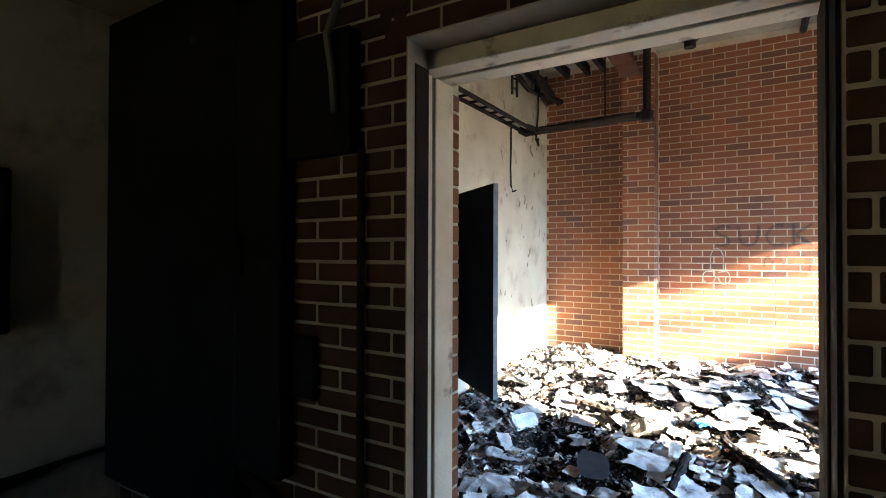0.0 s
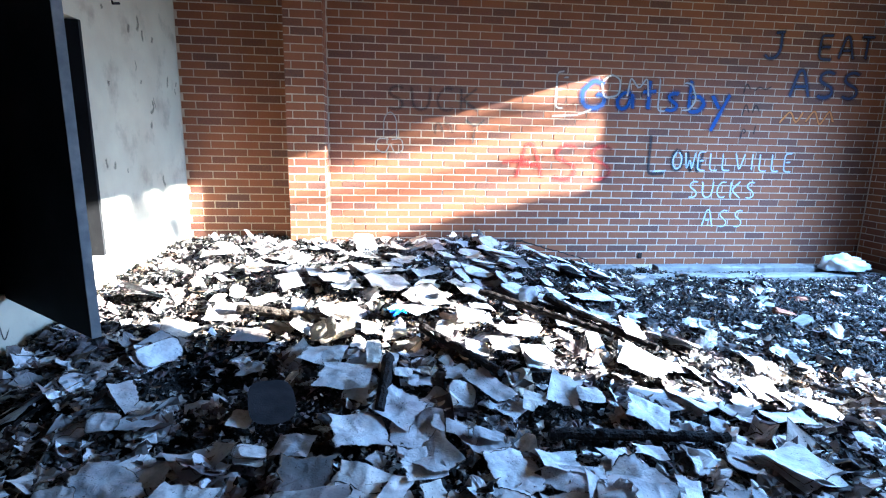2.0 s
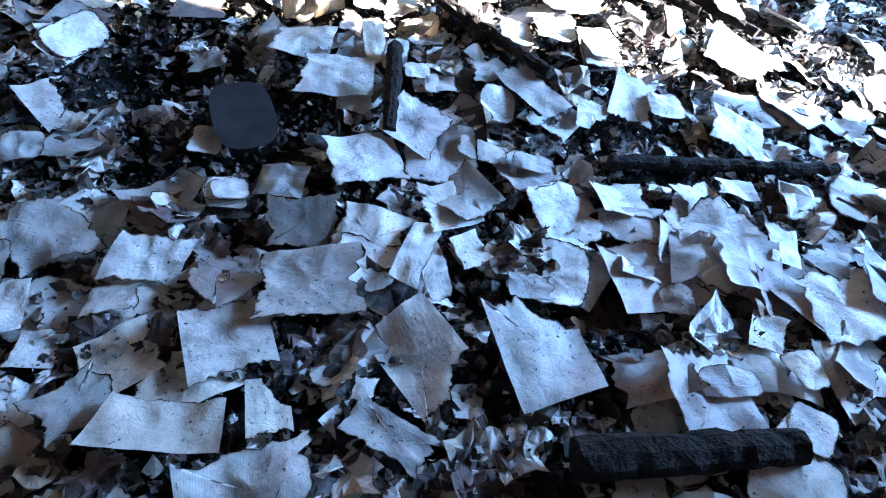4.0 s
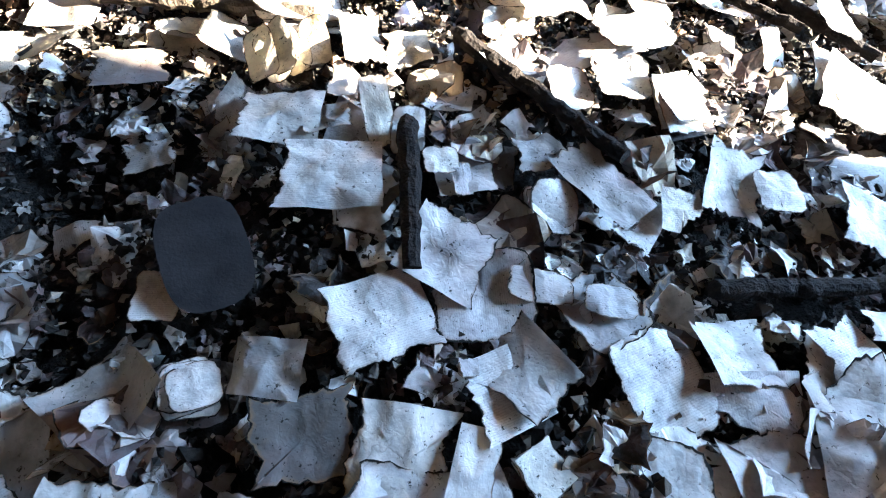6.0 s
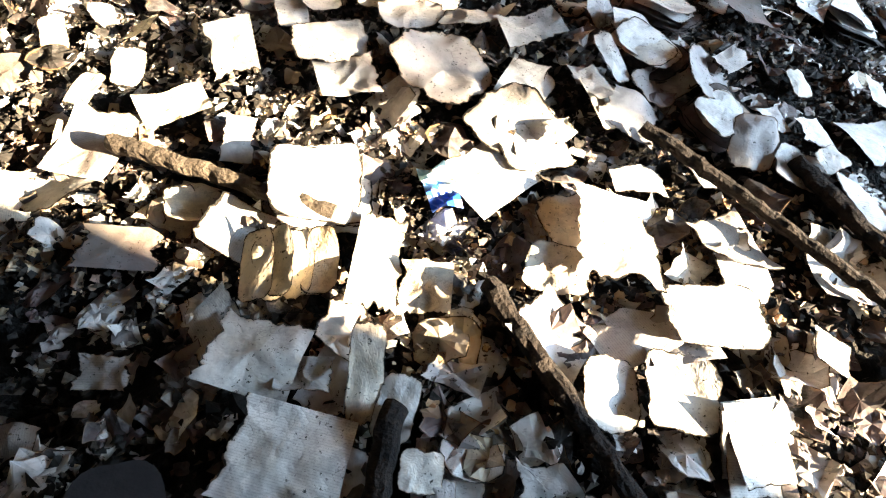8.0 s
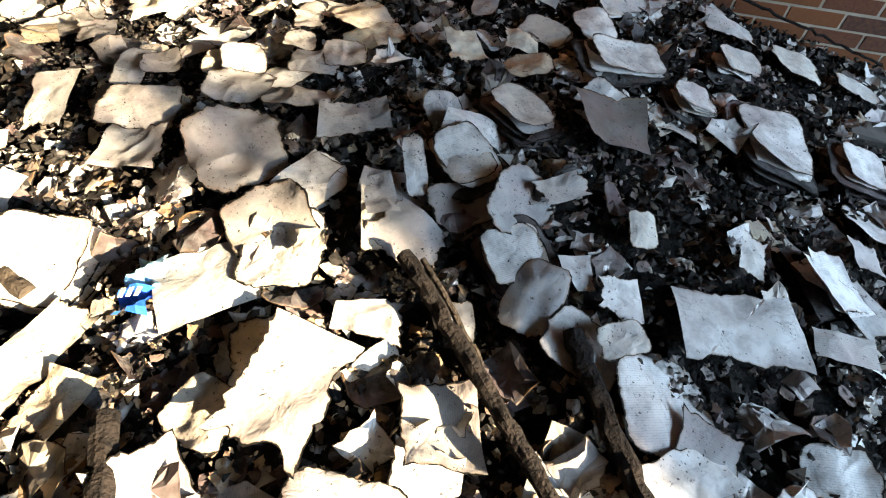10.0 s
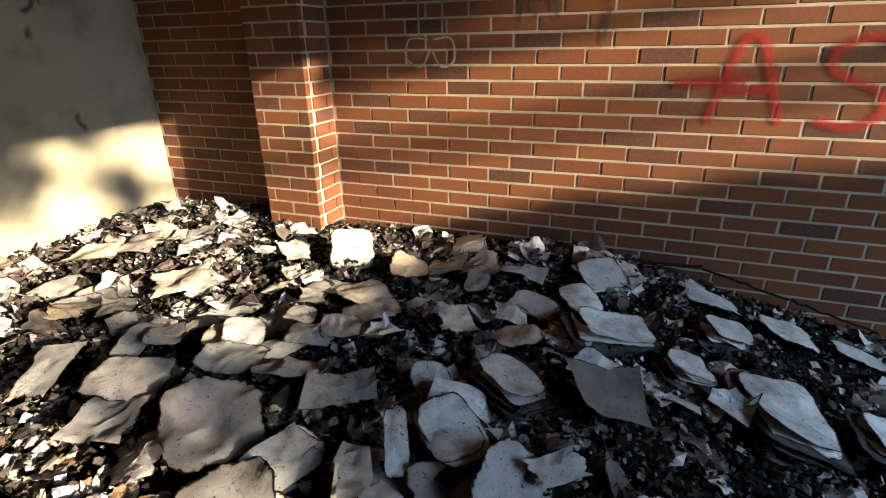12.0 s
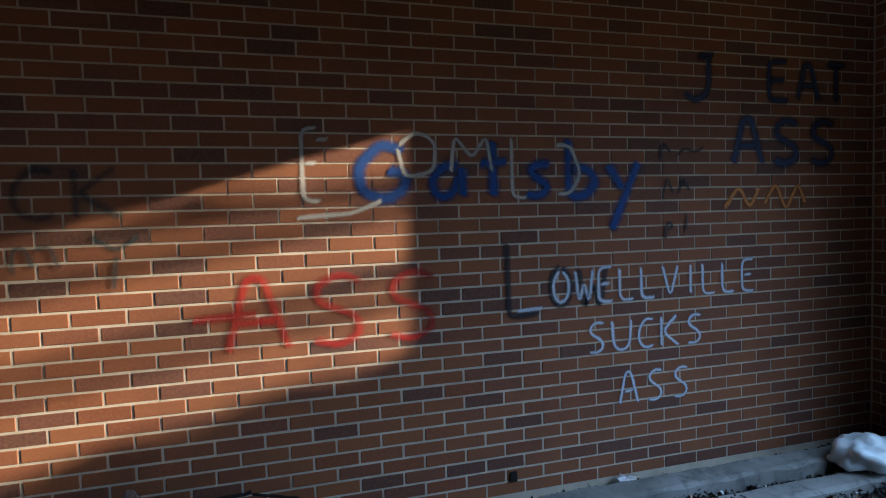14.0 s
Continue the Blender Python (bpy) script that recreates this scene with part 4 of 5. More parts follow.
def loose_paper():
    """The great mass of torn sheets, joined."""
    rnd = random.Random(11)
    pool = [sheet(rnd.uniform(0.7, 1.1), rnd.uniform(0.75, 1.25), rnd, (0.55, 0.93, 1.0), 18, 0.12, 0.5, 0.22) for _ in range(90)]
    big, small, tan = Heap(), Heap(), Heap()
    n = 0
    while n < 6400:
        x, y = rnd.uniform(WEST + 0.08, EAST - 0.1), rnd.uniform(SOUTH + 0.06, NORTH - 0.1)
        if rnd.random() > page_area(x, y) * (1.0 if y < 4.9 else 0.55):
            continue
        n += 1
        if x > -3 and PX0 - 0.05 < x < PX1 + 0.05 and y > PY - 0.08:
            continue
        s = rnd.choice((0.05, 0.07, 0.09, 0.11, 0.13, 0.15, 0.18) if y > 4.4 else (0.05, 0.07, 0.09, 0.11, 0.13, 0.16, 0.2))
        if not clear_of(x, y, s * 0.3):
            continue
        m = slope_pose(x, y, rnd.uniform(-0.02, 0.02), rnd.uniform(0, 360), rnd.gauss(3, 9), rnd.gauss(0, 9)) @ Matrix.Scale(s, 4)
        for layer in range(rnd.choice((1, 1, 2, 3))):
            big.add(rnd.choice(pool), m @ pose(rnd.uniform(-0.12, 0.12), rnd.uniform(-0.12, 0.12), -0.07 * layer, 0, rnd.gauss(0, 5), rnd.gauss(0, 14)))
    n = 0
    while n < 26000:
        x, y = rnd.uniform(WEST + 0.05, EAST - 0.05), rnd.uniform(SOUTH + 0.05, NORTH - 0.05)
        n += 1
        if rnd.random() > (0.6 if x > 1.7 else 0.3) + 0.7 * page_area(x, y):
            continue
        if PX0 - 0.03 < x < PX1 + 0.03 and y > PY - 0.05:
            continue
        s = rnd.uniform(0.006, 0.030) if rnd.random() < 0.9 else rnd.uniform(0.03, 0.05)
        v, f, e, q = rnd.choice(pool)
        k = 1 + 18
        (tan if browned(x, y) else small).add((v[:k], f[0::3], e[:k], q[:k]), slope_pose(x, y, rnd.uniform(-0.01, 0.03), rnd.uniform(0, 360), rnd.gauss(0, 28), rnd.gauss(0, 28)) @ Matrix.Scale(s * 1.9, 4))
    crumpled = [sheet(rnd.uniform(0.7, 1.1), rnd.uniform(0.8, 1.3), rnd, (0.3, 0.6, 0.85, 1.0), 20, 0.2, 0.35, 0.2) for _ in range(50)]
    n = 0
    while n < 2600:
        x, y = rnd.uniform(WEST + 0.08, 2.6), rnd.uniform(SOUTH + 0.06, NORTH - 0.1)
        s = rnd.uniform(0.03, 0.075)
        n += 1
        if (PX0 - 0.05 < x < PX1 + 0.05 and y > PY - 0.08) or not clear_of(x, y, 0.0):
            continue
        (tan if browned(x, y) else small).add(rnd.choice(crumpled), slope_pose(x, y, rnd.uniform(-0.005, 0.02), rnd.uniform(0, 360), rnd.gauss(0, 16), rnd.gauss(0, 16)) @ Matrix.Scale(s, 4))
    ob = new("torn_paper", big.mesh("torn_paper", PAPER_STUFF))
    tagged(ob, "heaped torn and scorched book pages", "burnt paper", "", "stuff")
    ob = new("browned_scraps", tan.mesh("browned_scraps", PAPER_TAN))
    tagged(ob, "scorched brown and tan paper scraps", "paper scraps", "", "stuff")
    ob = new("paper_scraps", small.mesh("paper_scraps", PAPER_SCRAP))
    tagged(ob, "small burnt paper scraps strewn over ash", "paper scraps", "", "stuff")


def flakes():
    """Charcoal lumps and ash flakes."""
    rnd = random.Random(5)
    verts, faces = [], []
    for _ in range(60000):
        x, y = rnd.uniform(WEST + 0.03, EAST - 0.03), rnd.uniform(SOUTH + 0.03, NORTH - 0.03)
        s = rnd.uniform(0.005, 0.019) * (1.9 if rnd.random() < 0.2 else 1)
        m = slope_pose(x, y, rnd.uniform(-0.015, 0.02), rnd.uniform(0, 360), rnd.uniform(-60, 60), rnd.uniform(-60, 60))
        k = len(verts)
        for a in range(4):
            ang = a * 1.57 + rnd.uniform(-0.5, 0.5)
            verts.append(m @ Vector((math.cos(ang) * s * rnd.uniform(0.6, 1.6), math.sin(ang) * s, 0)))
        verts.append(m @ Vector((rnd.uniform(-0.3, 0.3) * s, 0, s * rnd.uniform(0.3, 0.9))))
        for a in range(4):
            faces.append((k + a, k + (a + 1) % 4, k + 4))
    tagged(new("charcoal_flakes", mesh_of("charcoal_flakes", verts, faces, FLAKES)), "loose charcoal crumbs and ash flakes", "charcoal", "", "stuff")


flakes()


RINGS = (0.06, 0.16, 0.28, 0.42, 0.55, 0.67, 0.78, 0.88, 0.96, 1.0)
PLACED = [0]


def page(x, y, w, l, yaw, label, tx=0.0, ty=0.0, lift=0.05, curl=0.25, jag=0.06, material=None, steps=RINGS, count=80, crumple=0.05, name="page", group="burnt pages", tidy=False, rounded=None, whole=False):
    """One sheet that can be told apart."""
    rnd = random.Random(int(abs(x * 1000 + y * 777)))
    v, f, e, s = sheet(w, l, rnd, steps, count, jag, curl, crumple, tidy, (0.06 if y < 4.6 else 0.42) if rounded is None else rounded, whole)
    ob = new(name, mesh_of(name, v, f, material or {"o": PAPER, "c": PAPER_CREAM, "s": PAPER_GREY}[label[0]], {"edge": ("FLOAT", e), "sheet": ("FLOAT_VECTOR", s)}, True))
    ob.matrix_world = lie(x, y, lift, yaw, tx, ty, max(w, l) * 0.7)
    if group == "burnt pages" and name == "page":
        KEEP.append((x, y, 0.42 * (w + l) / 2))
    return tagged(ob, label, "paper", group)


def book(x, y, w, l, yaw, leaves, label, tx=0.0, ty=0.0, lift=0.03, fan=5.0, curl=0.3, charred=0, rounded=0.3, material=None, row=0.0):
    """A burnt book: a warped block of leaves that fan apart, the lowest ones charred, each leaf a part."""
    ob = tagged(new("burnt_book"), label, "book", "burnt books")
    rnd = random.Random(int(abs(x * 913 + y * 331)))
    for i in range(charred + leaves):
        black = i < charred
        grow = 1.22 if black else rnd.uniform(0.9, 1.03)
        v, f, e, s = sheet(w * grow, l * grow, rnd, (0.2, 0.4, 0.6, 0.78, 0.93, 1.0), 56, 0.05, curl * 0.5, 0.05, False, rounded)
        p = new("leaf", mesh_of("leaf", v, f, PAPER_CHAR if black else material or PAPER, {"edge": ("FLOAT", e), "sheet": ("FLOAT_VECTOR", s)}, True))
        p.parent = ob
        shift = 0.10 * (w + l) / 2 if not black and leaves > 3 else 0.012
        p.matrix_basis = pose(rnd.uniform(-shift, shift), rnd.uniform(-shift, shift), 0.009 * i - (0.02 if black else 0), rnd.gauss(0, 1.5), (i - charred) * fan / leaves * 2 if not black else 0, rnd.gauss(0, fan))
        if row and not black:
            p.matrix_basis = pose((i - (charred + leaves) / 2) * row, rnd.uniform(-0.01, 0.01), 0.012 + 0.004 * i, rnd.gauss(0, 3), -24 + rnd.gauss(0, 4), rnd.gauss(0, 6))
        if black:
            tagged(p, "charred black outer leaf")
    ob.matrix_world = lie(x, y, lift, yaw, tx, ty, max(w, l) * 0.7)
    KEEP.append((x, y, 0.42 * (w + l) / 2))
    return ob


def placed(kind, x, y, w, l, yaw, rounded=0):
    """A sheet or book seen plainly in the heap, lying nearly flat."""
    PLACED[0] += 1
    i = PLACED[0]
    tx, ty = 2.0 * math.sin(i * 2.4), 1.5 + 2.0 * math.cos(i * 1.7)
    lift = 0.05 + 0.0045 * (i * 7 % 8)
    if kind == "oval_book":
        return book(x, y, w * 1.12, l * 1.12, yaw, 2, "burnt book with a pale oval leaf inside a black charred rim", tx, ty, 0.035, 4.0, 0.35, 3, 1.0)
    if kind == "leafy_book":
        return book(x, y, w * 1.12, l * 1.12, yaw, 4, "swollen burnt book with wavy layered pale leaves", tx, ty, 0.035, 6.0, 0.4, 1, float(rounded))
    if kind == "fanned_book":
        return book(x, y, w * 0.6, l, yaw, 6, "row of curled scorched leaves fanned open", tx, ty, 0.05, 12.0, 0.8, 1, 1.0, PAPER_CREAM, 0.04)
    if kind == "leaning_page":
        return page(x, y, w * 0.95, l * 0.62, yaw, "pale rounded page propped up at the foot of the pilaster", 40, 0, 0.07, 0.15, 0.05, PAPER, RINGS, 72, 0.05, "page", "burnt pages", False, 1.0)
    words, paint = {
        "white": ("off-white scorched page with charred rim", PAPER), "grey": ("sooty grey crumpled page", PAPER_GREY), "cream": ("creamy browned page lit by sun", PAPER_CREAM),
        "brown": ("smoke-browned dark sheet among pale pages", PAPER_BROWN), "spotted": ("large pale page smeared with grey soot", PAPER), "ribbed": ("warped water-stained page with browned rim", PAPER_RIM),
        "rimmed": ("white page with brown scorched and perforated edge", PAPER_RIM)}[kind]
    crumple = {"grey": 0.10, "cream": 0.09, "brown": 0.05, "ribbed": 0.08}.get(kind, 0.065)
    return page(x, y, w * 1.17, l * 1.17, yaw, words, tx, ty, lift, 0.2, 0.08 if rounded else 0.11, paint, RINGS, 96, crumple, "page", "burnt pages", False, float(rounded), True)


def stick(p0, p1, r, label, material, flat=0.7, name="charred_stick"):
    """A charred length of timber: square-ish, cracked, uneven."""
    a, b = Vector(p0), Vector(p1)
    n = max(8, int((b - a).length / 0.035))
    rnd = random.Random(int(abs(a.x * 1000 + a.y * 99)))
    pts = [a.lerp(b, i / n) + Vector((rnd.gauss(0, 0.003), rnd.gauss(0, 0.003), rnd.gauss(0, 0.003))) for i in range(n + 1)]
    KEEP.extend((q.x, q.y, r) for q in pts[::3])
    ob = part(name, tube_bm(pts, r, 9, None, 0.11, 0.8, 3), material)
    return tagged(ob, label, "charred wood", "charred sticks")


def on(x, y, up=0.04):
    return (x, y, rubble(x, y) + up)


stick(on(-0.27, 4.96, 0.085), on(0.18, 4.33, 0.10), 0.033, "charred black timber lath lying across pages", CHARWOOD)
stick(on(0.36, 3.90, 0.085), on(1.30, 3.78, 0.08), 0.032, "long charred black stick on pale pages", CHARWOOD)
stick(on(-1.66, 5.40, 0.08), on(-0.80, 5.19, 0.085), 0.036, "ash-dusted grey-brown stick on the sunlit pages", DUSTWOOD)
stick(on(0.28, 5.70, 0.09), on(1.15, 4.93, 0.08), 0.028, "long burnt lath with ash on it", CHARWOOD)
stick(on(0.84, 5.62, 0.08), on(1.42, 4.78, 0.07), 0.032, "second burnt lath beside the first", CHARWOOD)
stick(on(-0.50, 4.58, 0.07), on(-0.55, 4.05, 0.075), 0.038, "short cracked charcoal stick", CHARWOOD)
stick((0.62, 5.44, 0.055), (0.34, 5.72, 0.085), 0.012, "thin brown burnt strip of wood", DUSTWOOD)
stick((0.10, 7.86, 0.15), (1.24, 7.97, 0.13), 0.013, "thin black rod lying along the wall", CHARWOOD)
stick((1.24, 7.98, 0.12), (2.15, 7.97, -0.13), 0.008, "thin bent black wire against the wall", CHARWOOD)
stick((-0.11, 2.72, -0.14), (0.50, 2.70, -0.14), 0.06, "blackened plank end among pages", CHARWOOD)
stick((2.0, 4.9, -0.22), (2.6, 4.35, -0.24), 0.02, "thin burnt stick on ash", CHARWOOD)

# sheets and books that can be told apart, in the order of the walk
W_, C_, G_ = "off-white scorched page with charred rim", "creamy browned page lit by sun", "sooty grey crumpled page"
placed("white", -0.78, 4.42, 0.32, 0.24, -8)
placed("white", -0.93, 4.69, 0.27, 0.23, -12)
placed("spotted", -0.43, 4.10, 0.24, 0.23, -33)
placed("white", -0.66, 3.92, 0.28, 0.25, 16)
placed("grey", -0.97, 3.83, 0.19, 0.16, -12)
placed("brown", -0.87, 3.64, 0.25, 0.23, 1)
placed("white", -0.34, 3.68, 0.22, 0.21, 14)
placed("ribbed", -0.64, 3.54, 0.26, 0.27, -18)
placed("ribbed", -0.47, 3.47, 0.11, 0.27, -25)
placed("white", -0.83, 3.32, 0.32, 0.25, 1)
placed("rimmed", -1.39, 3.51, 0.26, 0.20, -9)
placed("rimmed", -1.46, 3.36, 0.17, 0.14, 4)
placed("white", 0.12, 3.65, 0.24, 0.27, 15, 1)
placed("white", 0.36, 3.70, 0.20, 0.20, -4)
placed("white", 0.57, 3.62, 0.19, 0.24, -2)
placed("white", 0.56, 4.26, 0.19, 0.27, -23)
placed("white", 0.70, 4.20, 0.14, 0.14, -7, 1)
placed("grey", 0.09, 4.29, 0.16, 0.34, 32)
placed("grey", -0.08, 4.41, 0.17, 0.14, 2)
placed("white", 0.98, 4.04, 0.24, 0.23, -30)
placed("white", 1.22, 4.57, 0.33, 0.31, -34)
placed("white", 0.36, 4.18, 0.14, 0.16, -11)
placed("white", -0.50, 4.58, 0.10, 0.16, -10, 1)
placed("white", -1.29, 4.09, 0.11, 0.14, -3, 1)
placed("leafy_book", -1.17, 3.80, 0.13, 0.14, 8, 1)
placed("leafy_book", -0.08, 4.23, 0.15, 0.15, -0, 1)
placed("grey", -0.17, 3.97, 0.18, 0.09, -12, 1)
placed("grey", 0.03, 3.90, 0.15, 0.10, -9, 1)
placed("grey", -0.11, 3.29, 0.14, 0.09, -6)
placed("white", -0.42, 3.39, 0.08, 0.23, 5, 1)
placed("grey", -1.01, 3.47, 0.19, 0.12, -14)
placed("white", -1.86, 4.24, 0.10, 0.12, -7)
placed("grey", -0.43, 3.75, 0.05, 0.06, 94)
placed("grey", 0.39, 3.22, 0.09, 0.11, -11, 1)
placed("grey", -1.36, 4.61, 0.19, 0.11, 2)
placed("white", 0.82, 3.70, 0.16, 0.10, -191)
placed("fanned_book", -0.90, 4.98, 0.20, 0.24, 8, 1)
placed("cream", -0.62, 5.02, 0.15, 0.38, 3)
placed("cream", -0.46, 4.94, 0.16, 0.18, -2)
placed("leafy_book", -0.87, 5.32, 0.32, 0.29, 11, 1)
placed("white", -0.29, 5.43, 0.30, 0.28, 44)
placed("white", 0.14, 5.19, 0.28, 0.37, -1)
placed("white", 0.42, 4.94, 0.27, 0.18, 6, 1)
placed("grey", 0.25, 5.48, 0.22, 0.14, 12)
placed("cream", -1.52, 5.62, 0.24, 0.16, 34)
placed("white", -1.22, 5.49, 0.12, 0.18, 7)
placed("white", 1.21, 5.34, 0.28, 0.13, 38)
placed("leafy_book", 0.74, 4.87, 0.13, 0.10, -16, 1)
placed("white", 1.34, 5.02, 0.15, 0.30, -12, 1)
placed("white", 1.16, 4.70, 0.12, 0.29, -26)
placed("white", 0.28, 4.69, 0.17, 0.19, -5, 1)
placed("white", 0.09, 4.67, 0.14, 0.18, 3, 1)
placed("leafy_book", 0.47, 4.57, 0.18, 0.22, 4)
placed("cream", -0.05, 5.06, 0.18, 0.15, -9, 1)
placed("brown", -1.47, 4.99, 0.24, 0.14, 6)
placed("cream", -0.60, 4.67, 0.09, 0.24, 3, 1)
placed("grey", -0.77, 4.64, 0.16, 0.09, -0)
placed("white", -0.41, 4.42, 0.10, 0.09, -3, 1)
placed("grey", 0.71, 5.70, 0.15, 0.21, -13, 1)
placed("grey", -0.35, 4.35, 0.06, 0.11, -1, 1)
placed("cream", -0.15, 5.52, 0.10, 0.14, 2)
placed("white", 0.89, 5.60, 0.21, 0.16, -10, 1)
placed("cream", -1.89, 5.66, 0.09, 0.16, -3, 1)
placed("cream", -1.78, 5.81, 0.11, 0.16, 12, 1)
placed("white", -1.38, 5.93, 0.19, 0.30, 23)
placed("white", -0.98, 6.00, 0.26, 0.20, 19, 1)
placed("grey", -0.87, 5.81, 0.23, 0.25, 19)
placed("grey", -0.50, 5.94, 0.30, 0.35, 48, 1)
placed("grey", -0.68, 6.25, 0.24, 0.18, 15, 1)
placed("grey", -0.43, 6.29, 0.26, 0.15, 8, 1)
placed("cream", -2.14, 5.93, 0.09, 0.21, 30, 1)
placed("grey", -0.15, 6.23, 0.26, 0.17, 30)
placed("cream", -0.86, 6.40, 0.16, 0.16, 21, 1)
placed("grey", -0.48, 6.52, 0.19, 0.13, 13, 1)
placed("white", -1.20, 6.22, 0.12, 0.22, 19, 1)
placed("oval_book", 0.33, 6.16, 0.18, 0.27, 47, 1)
placed("oval_book", 0.61, 5.84, 0.18, 0.18, 44, 1)
placed("oval_book", 0.45, 6.49, 0.17, 0.26, 55, 1)
placed("grey", 0.26, 5.79, 0.20, 0.24, 69)
placed("grey", 0.70, 6.14, 0.19, 0.10, 44)
placed("brown", 0.82, 6.55, 0.26, 0.28, 20)
placed("oval_book", 1.46, 6.84, 0.25, 0.35, 12, 1)
placed("oval_book", 1.84, 6.89, 0.18, 0.23, 5, 1)
placed("white", 1.28, 7.67, 0.26, 0.15, 13, 1)
placed("white", 1.66, 7.66, 0.23, 0.19, 7, 1)
placed("white", 1.97, 7.66, 0.21, 0.13, 0, 1)
placed("spotted", 1.34, 5.86, 0.37, 0.27, 16)
placed("leafy_book", 1.64, 6.18, 0.18, 0.23, 33)
placed("white", 0.96, 5.78, 0.14, 0.14, 21)
placed("rimmed", 0.99, 5.65, 0.14, 0.09, 35, 1)
placed("grey", 0.11, 5.90, 0.11, 0.17, 34)
placed("white", 1.37, 6.14, 0.09, 0.15, 2)
placed("cream", 0.41, 6.81, 0.18, 0.16, 21, 1)
placed("white", 1.81, 6.38, 0.11, 0.16, 5)
placed("rimmed", 1.00, 6.09, 0.09, 0.12, 19, 1)
placed("grey", 0.52, 5.57, 0.07, 0.12, 21, 1)
placed("white", 0.18, 6.05, 0.07, 0.22, 27, 1)
placed("cream", -0.03, 5.64, 0.11, 0.10, 22)
placed("grey", 1.67, 5.92, 0.22, 0.09, 12)
placed("white", 0.82, 5.83, 0.10, 0.12, 22)
placed("leafy_book", 1.31, 7.35, 0.21, 0.14, 26, 1)
placed("leafy_book", 1.12, 6.93, 0.17, 0.18, 20, 1)
placed("leaning_page", -0.78, 7.41, 0.28, 0.45, 28, 1)
placed("white", -1.17, 7.37, 0.20, 0.33, 48)
placed("cream", 0.10, 6.84, 0.16, 0.21, 31)
placed("cream", 0.33, 7.01, 0.15, 0.14, 16)
placed("oval_book", 0.79, 7.06, 0.32, 0.22, 29, 1)
placed("white", 0.63, 7.27, 0.17, 0.22, 30, 1)
placed("grey", 0.29, 7.41, 0.24, 0.12, -2)
placed("cream", -0.48, 7.00, 0.25, 0.26, 45, 1)
placed("cream", -2.32, 6.82, 0.27, 0.37, 41)
placed("grey", -1.95, 7.37, 0.19, 0.35, 36)
placed("cream", -1.50, 6.76, 0.33, 0.26, 48)
placed("white", -0.78, 6.43, 0.16, 0.21, 38, 1)
placed("white", -0.62, 6.64, 0.12, 0.19, 25, 1)
placed("grey", -0.38, 6.62, 0.16, 0.17, 29, 1)
placed("white", -0.70, 6.85, 0.14, 0.21, 29)
placed("cream", -0.35, 6.85, 0.25, 0.18, 33, 1)
placed("cream", -0.37, 7.36, 0.19, 0.24, 22, 1)
placed("grey", 0.07, 7.29, 0.11, 0.24, 9, 1)
placed("cream", -1.79, 6.29, 0.14, 0.19, 46)
placed("grey", -1.56, 6.41, 0.16, 0.19, 42)
placed("white", -1.09, 6.28, 0.14, 0.15, 37, 1)
placed("grey", -2.22, 7.10, 0.20, 0.31, 33)
placed("white", -1.07, 3.16, 0.24, 0.26, 18)
placed("spotted", -0.49, 3.07, 0.22, 0.33, 29)
placed("ribbed", -0.12, 3.07, 0.27, 0.33, 11)
placed("grey", 0.20, 2.97, 0.23, 0.18, 0)
placed("white", 0.68, 3.33, 0.22, 0.21, -12)
placed("white", 0.92, 3.13, 0.27, 0.27, -2)
placed("spotted", 1.25, 3.12, 0.31, 0.28, -5)
placed("grey", 0.86, 2.95, 0.22, 0.14, 45)
placed("white", -1.19, 2.90, 0.14, 0.32, 83)
placed("grey", -1.43, 2.98, 0.20, 0.16, 40)
placed("white", -0.92, 2.94, 0.11, 0.15, 10)
placed("grey", -0.59, 2.84, 0.11, 0.23, 55)
placed("white", -1.79, 3.32, 0.16, 0.19, 13)
placed("grey", -1.92, 3.52, 0.14, 0.15, 9, 1)
placed("grey", -1.78, 3.67, 0.26, 0.37, 35)
placed("white", -1.96, 4.31, 0.14, 0.35, 40)
placed("leafy_book", 1.50, 3.54, 0.28, 0.27, 10)
placed("white", 2.15, 4.10, 0.21, 0.24, -13)
placed("white", 1.81, 3.98, 0.24, 0.21, -7)
placed("white", 1.22, 5.22, 0.29, 0.14, 17)
placed("grey", -1.97, 4.06, 0.13, 0.13, 11, 1)
placed("white", 0.66, 2.92, 0.09, 0.11, 4, 1)
placed("white", 0.66, 3.63, 0.19, 0.23, 13)
placed("white", 0.86, 3.41, 0.11, 0.19, -23)
placed("grey", 0.41, 2.90, 0.17, 0.08, -2, 1)
placed("white", -0.66, 2.97, 0.07, 0.08, -17)
book(-2.45, 5.62, 0.32, 0.26, 25, 5, "yellowed stack of pages near the door", -20, 20, 0.09)

KEEP.append((-1.15, 4.19, 0.26))
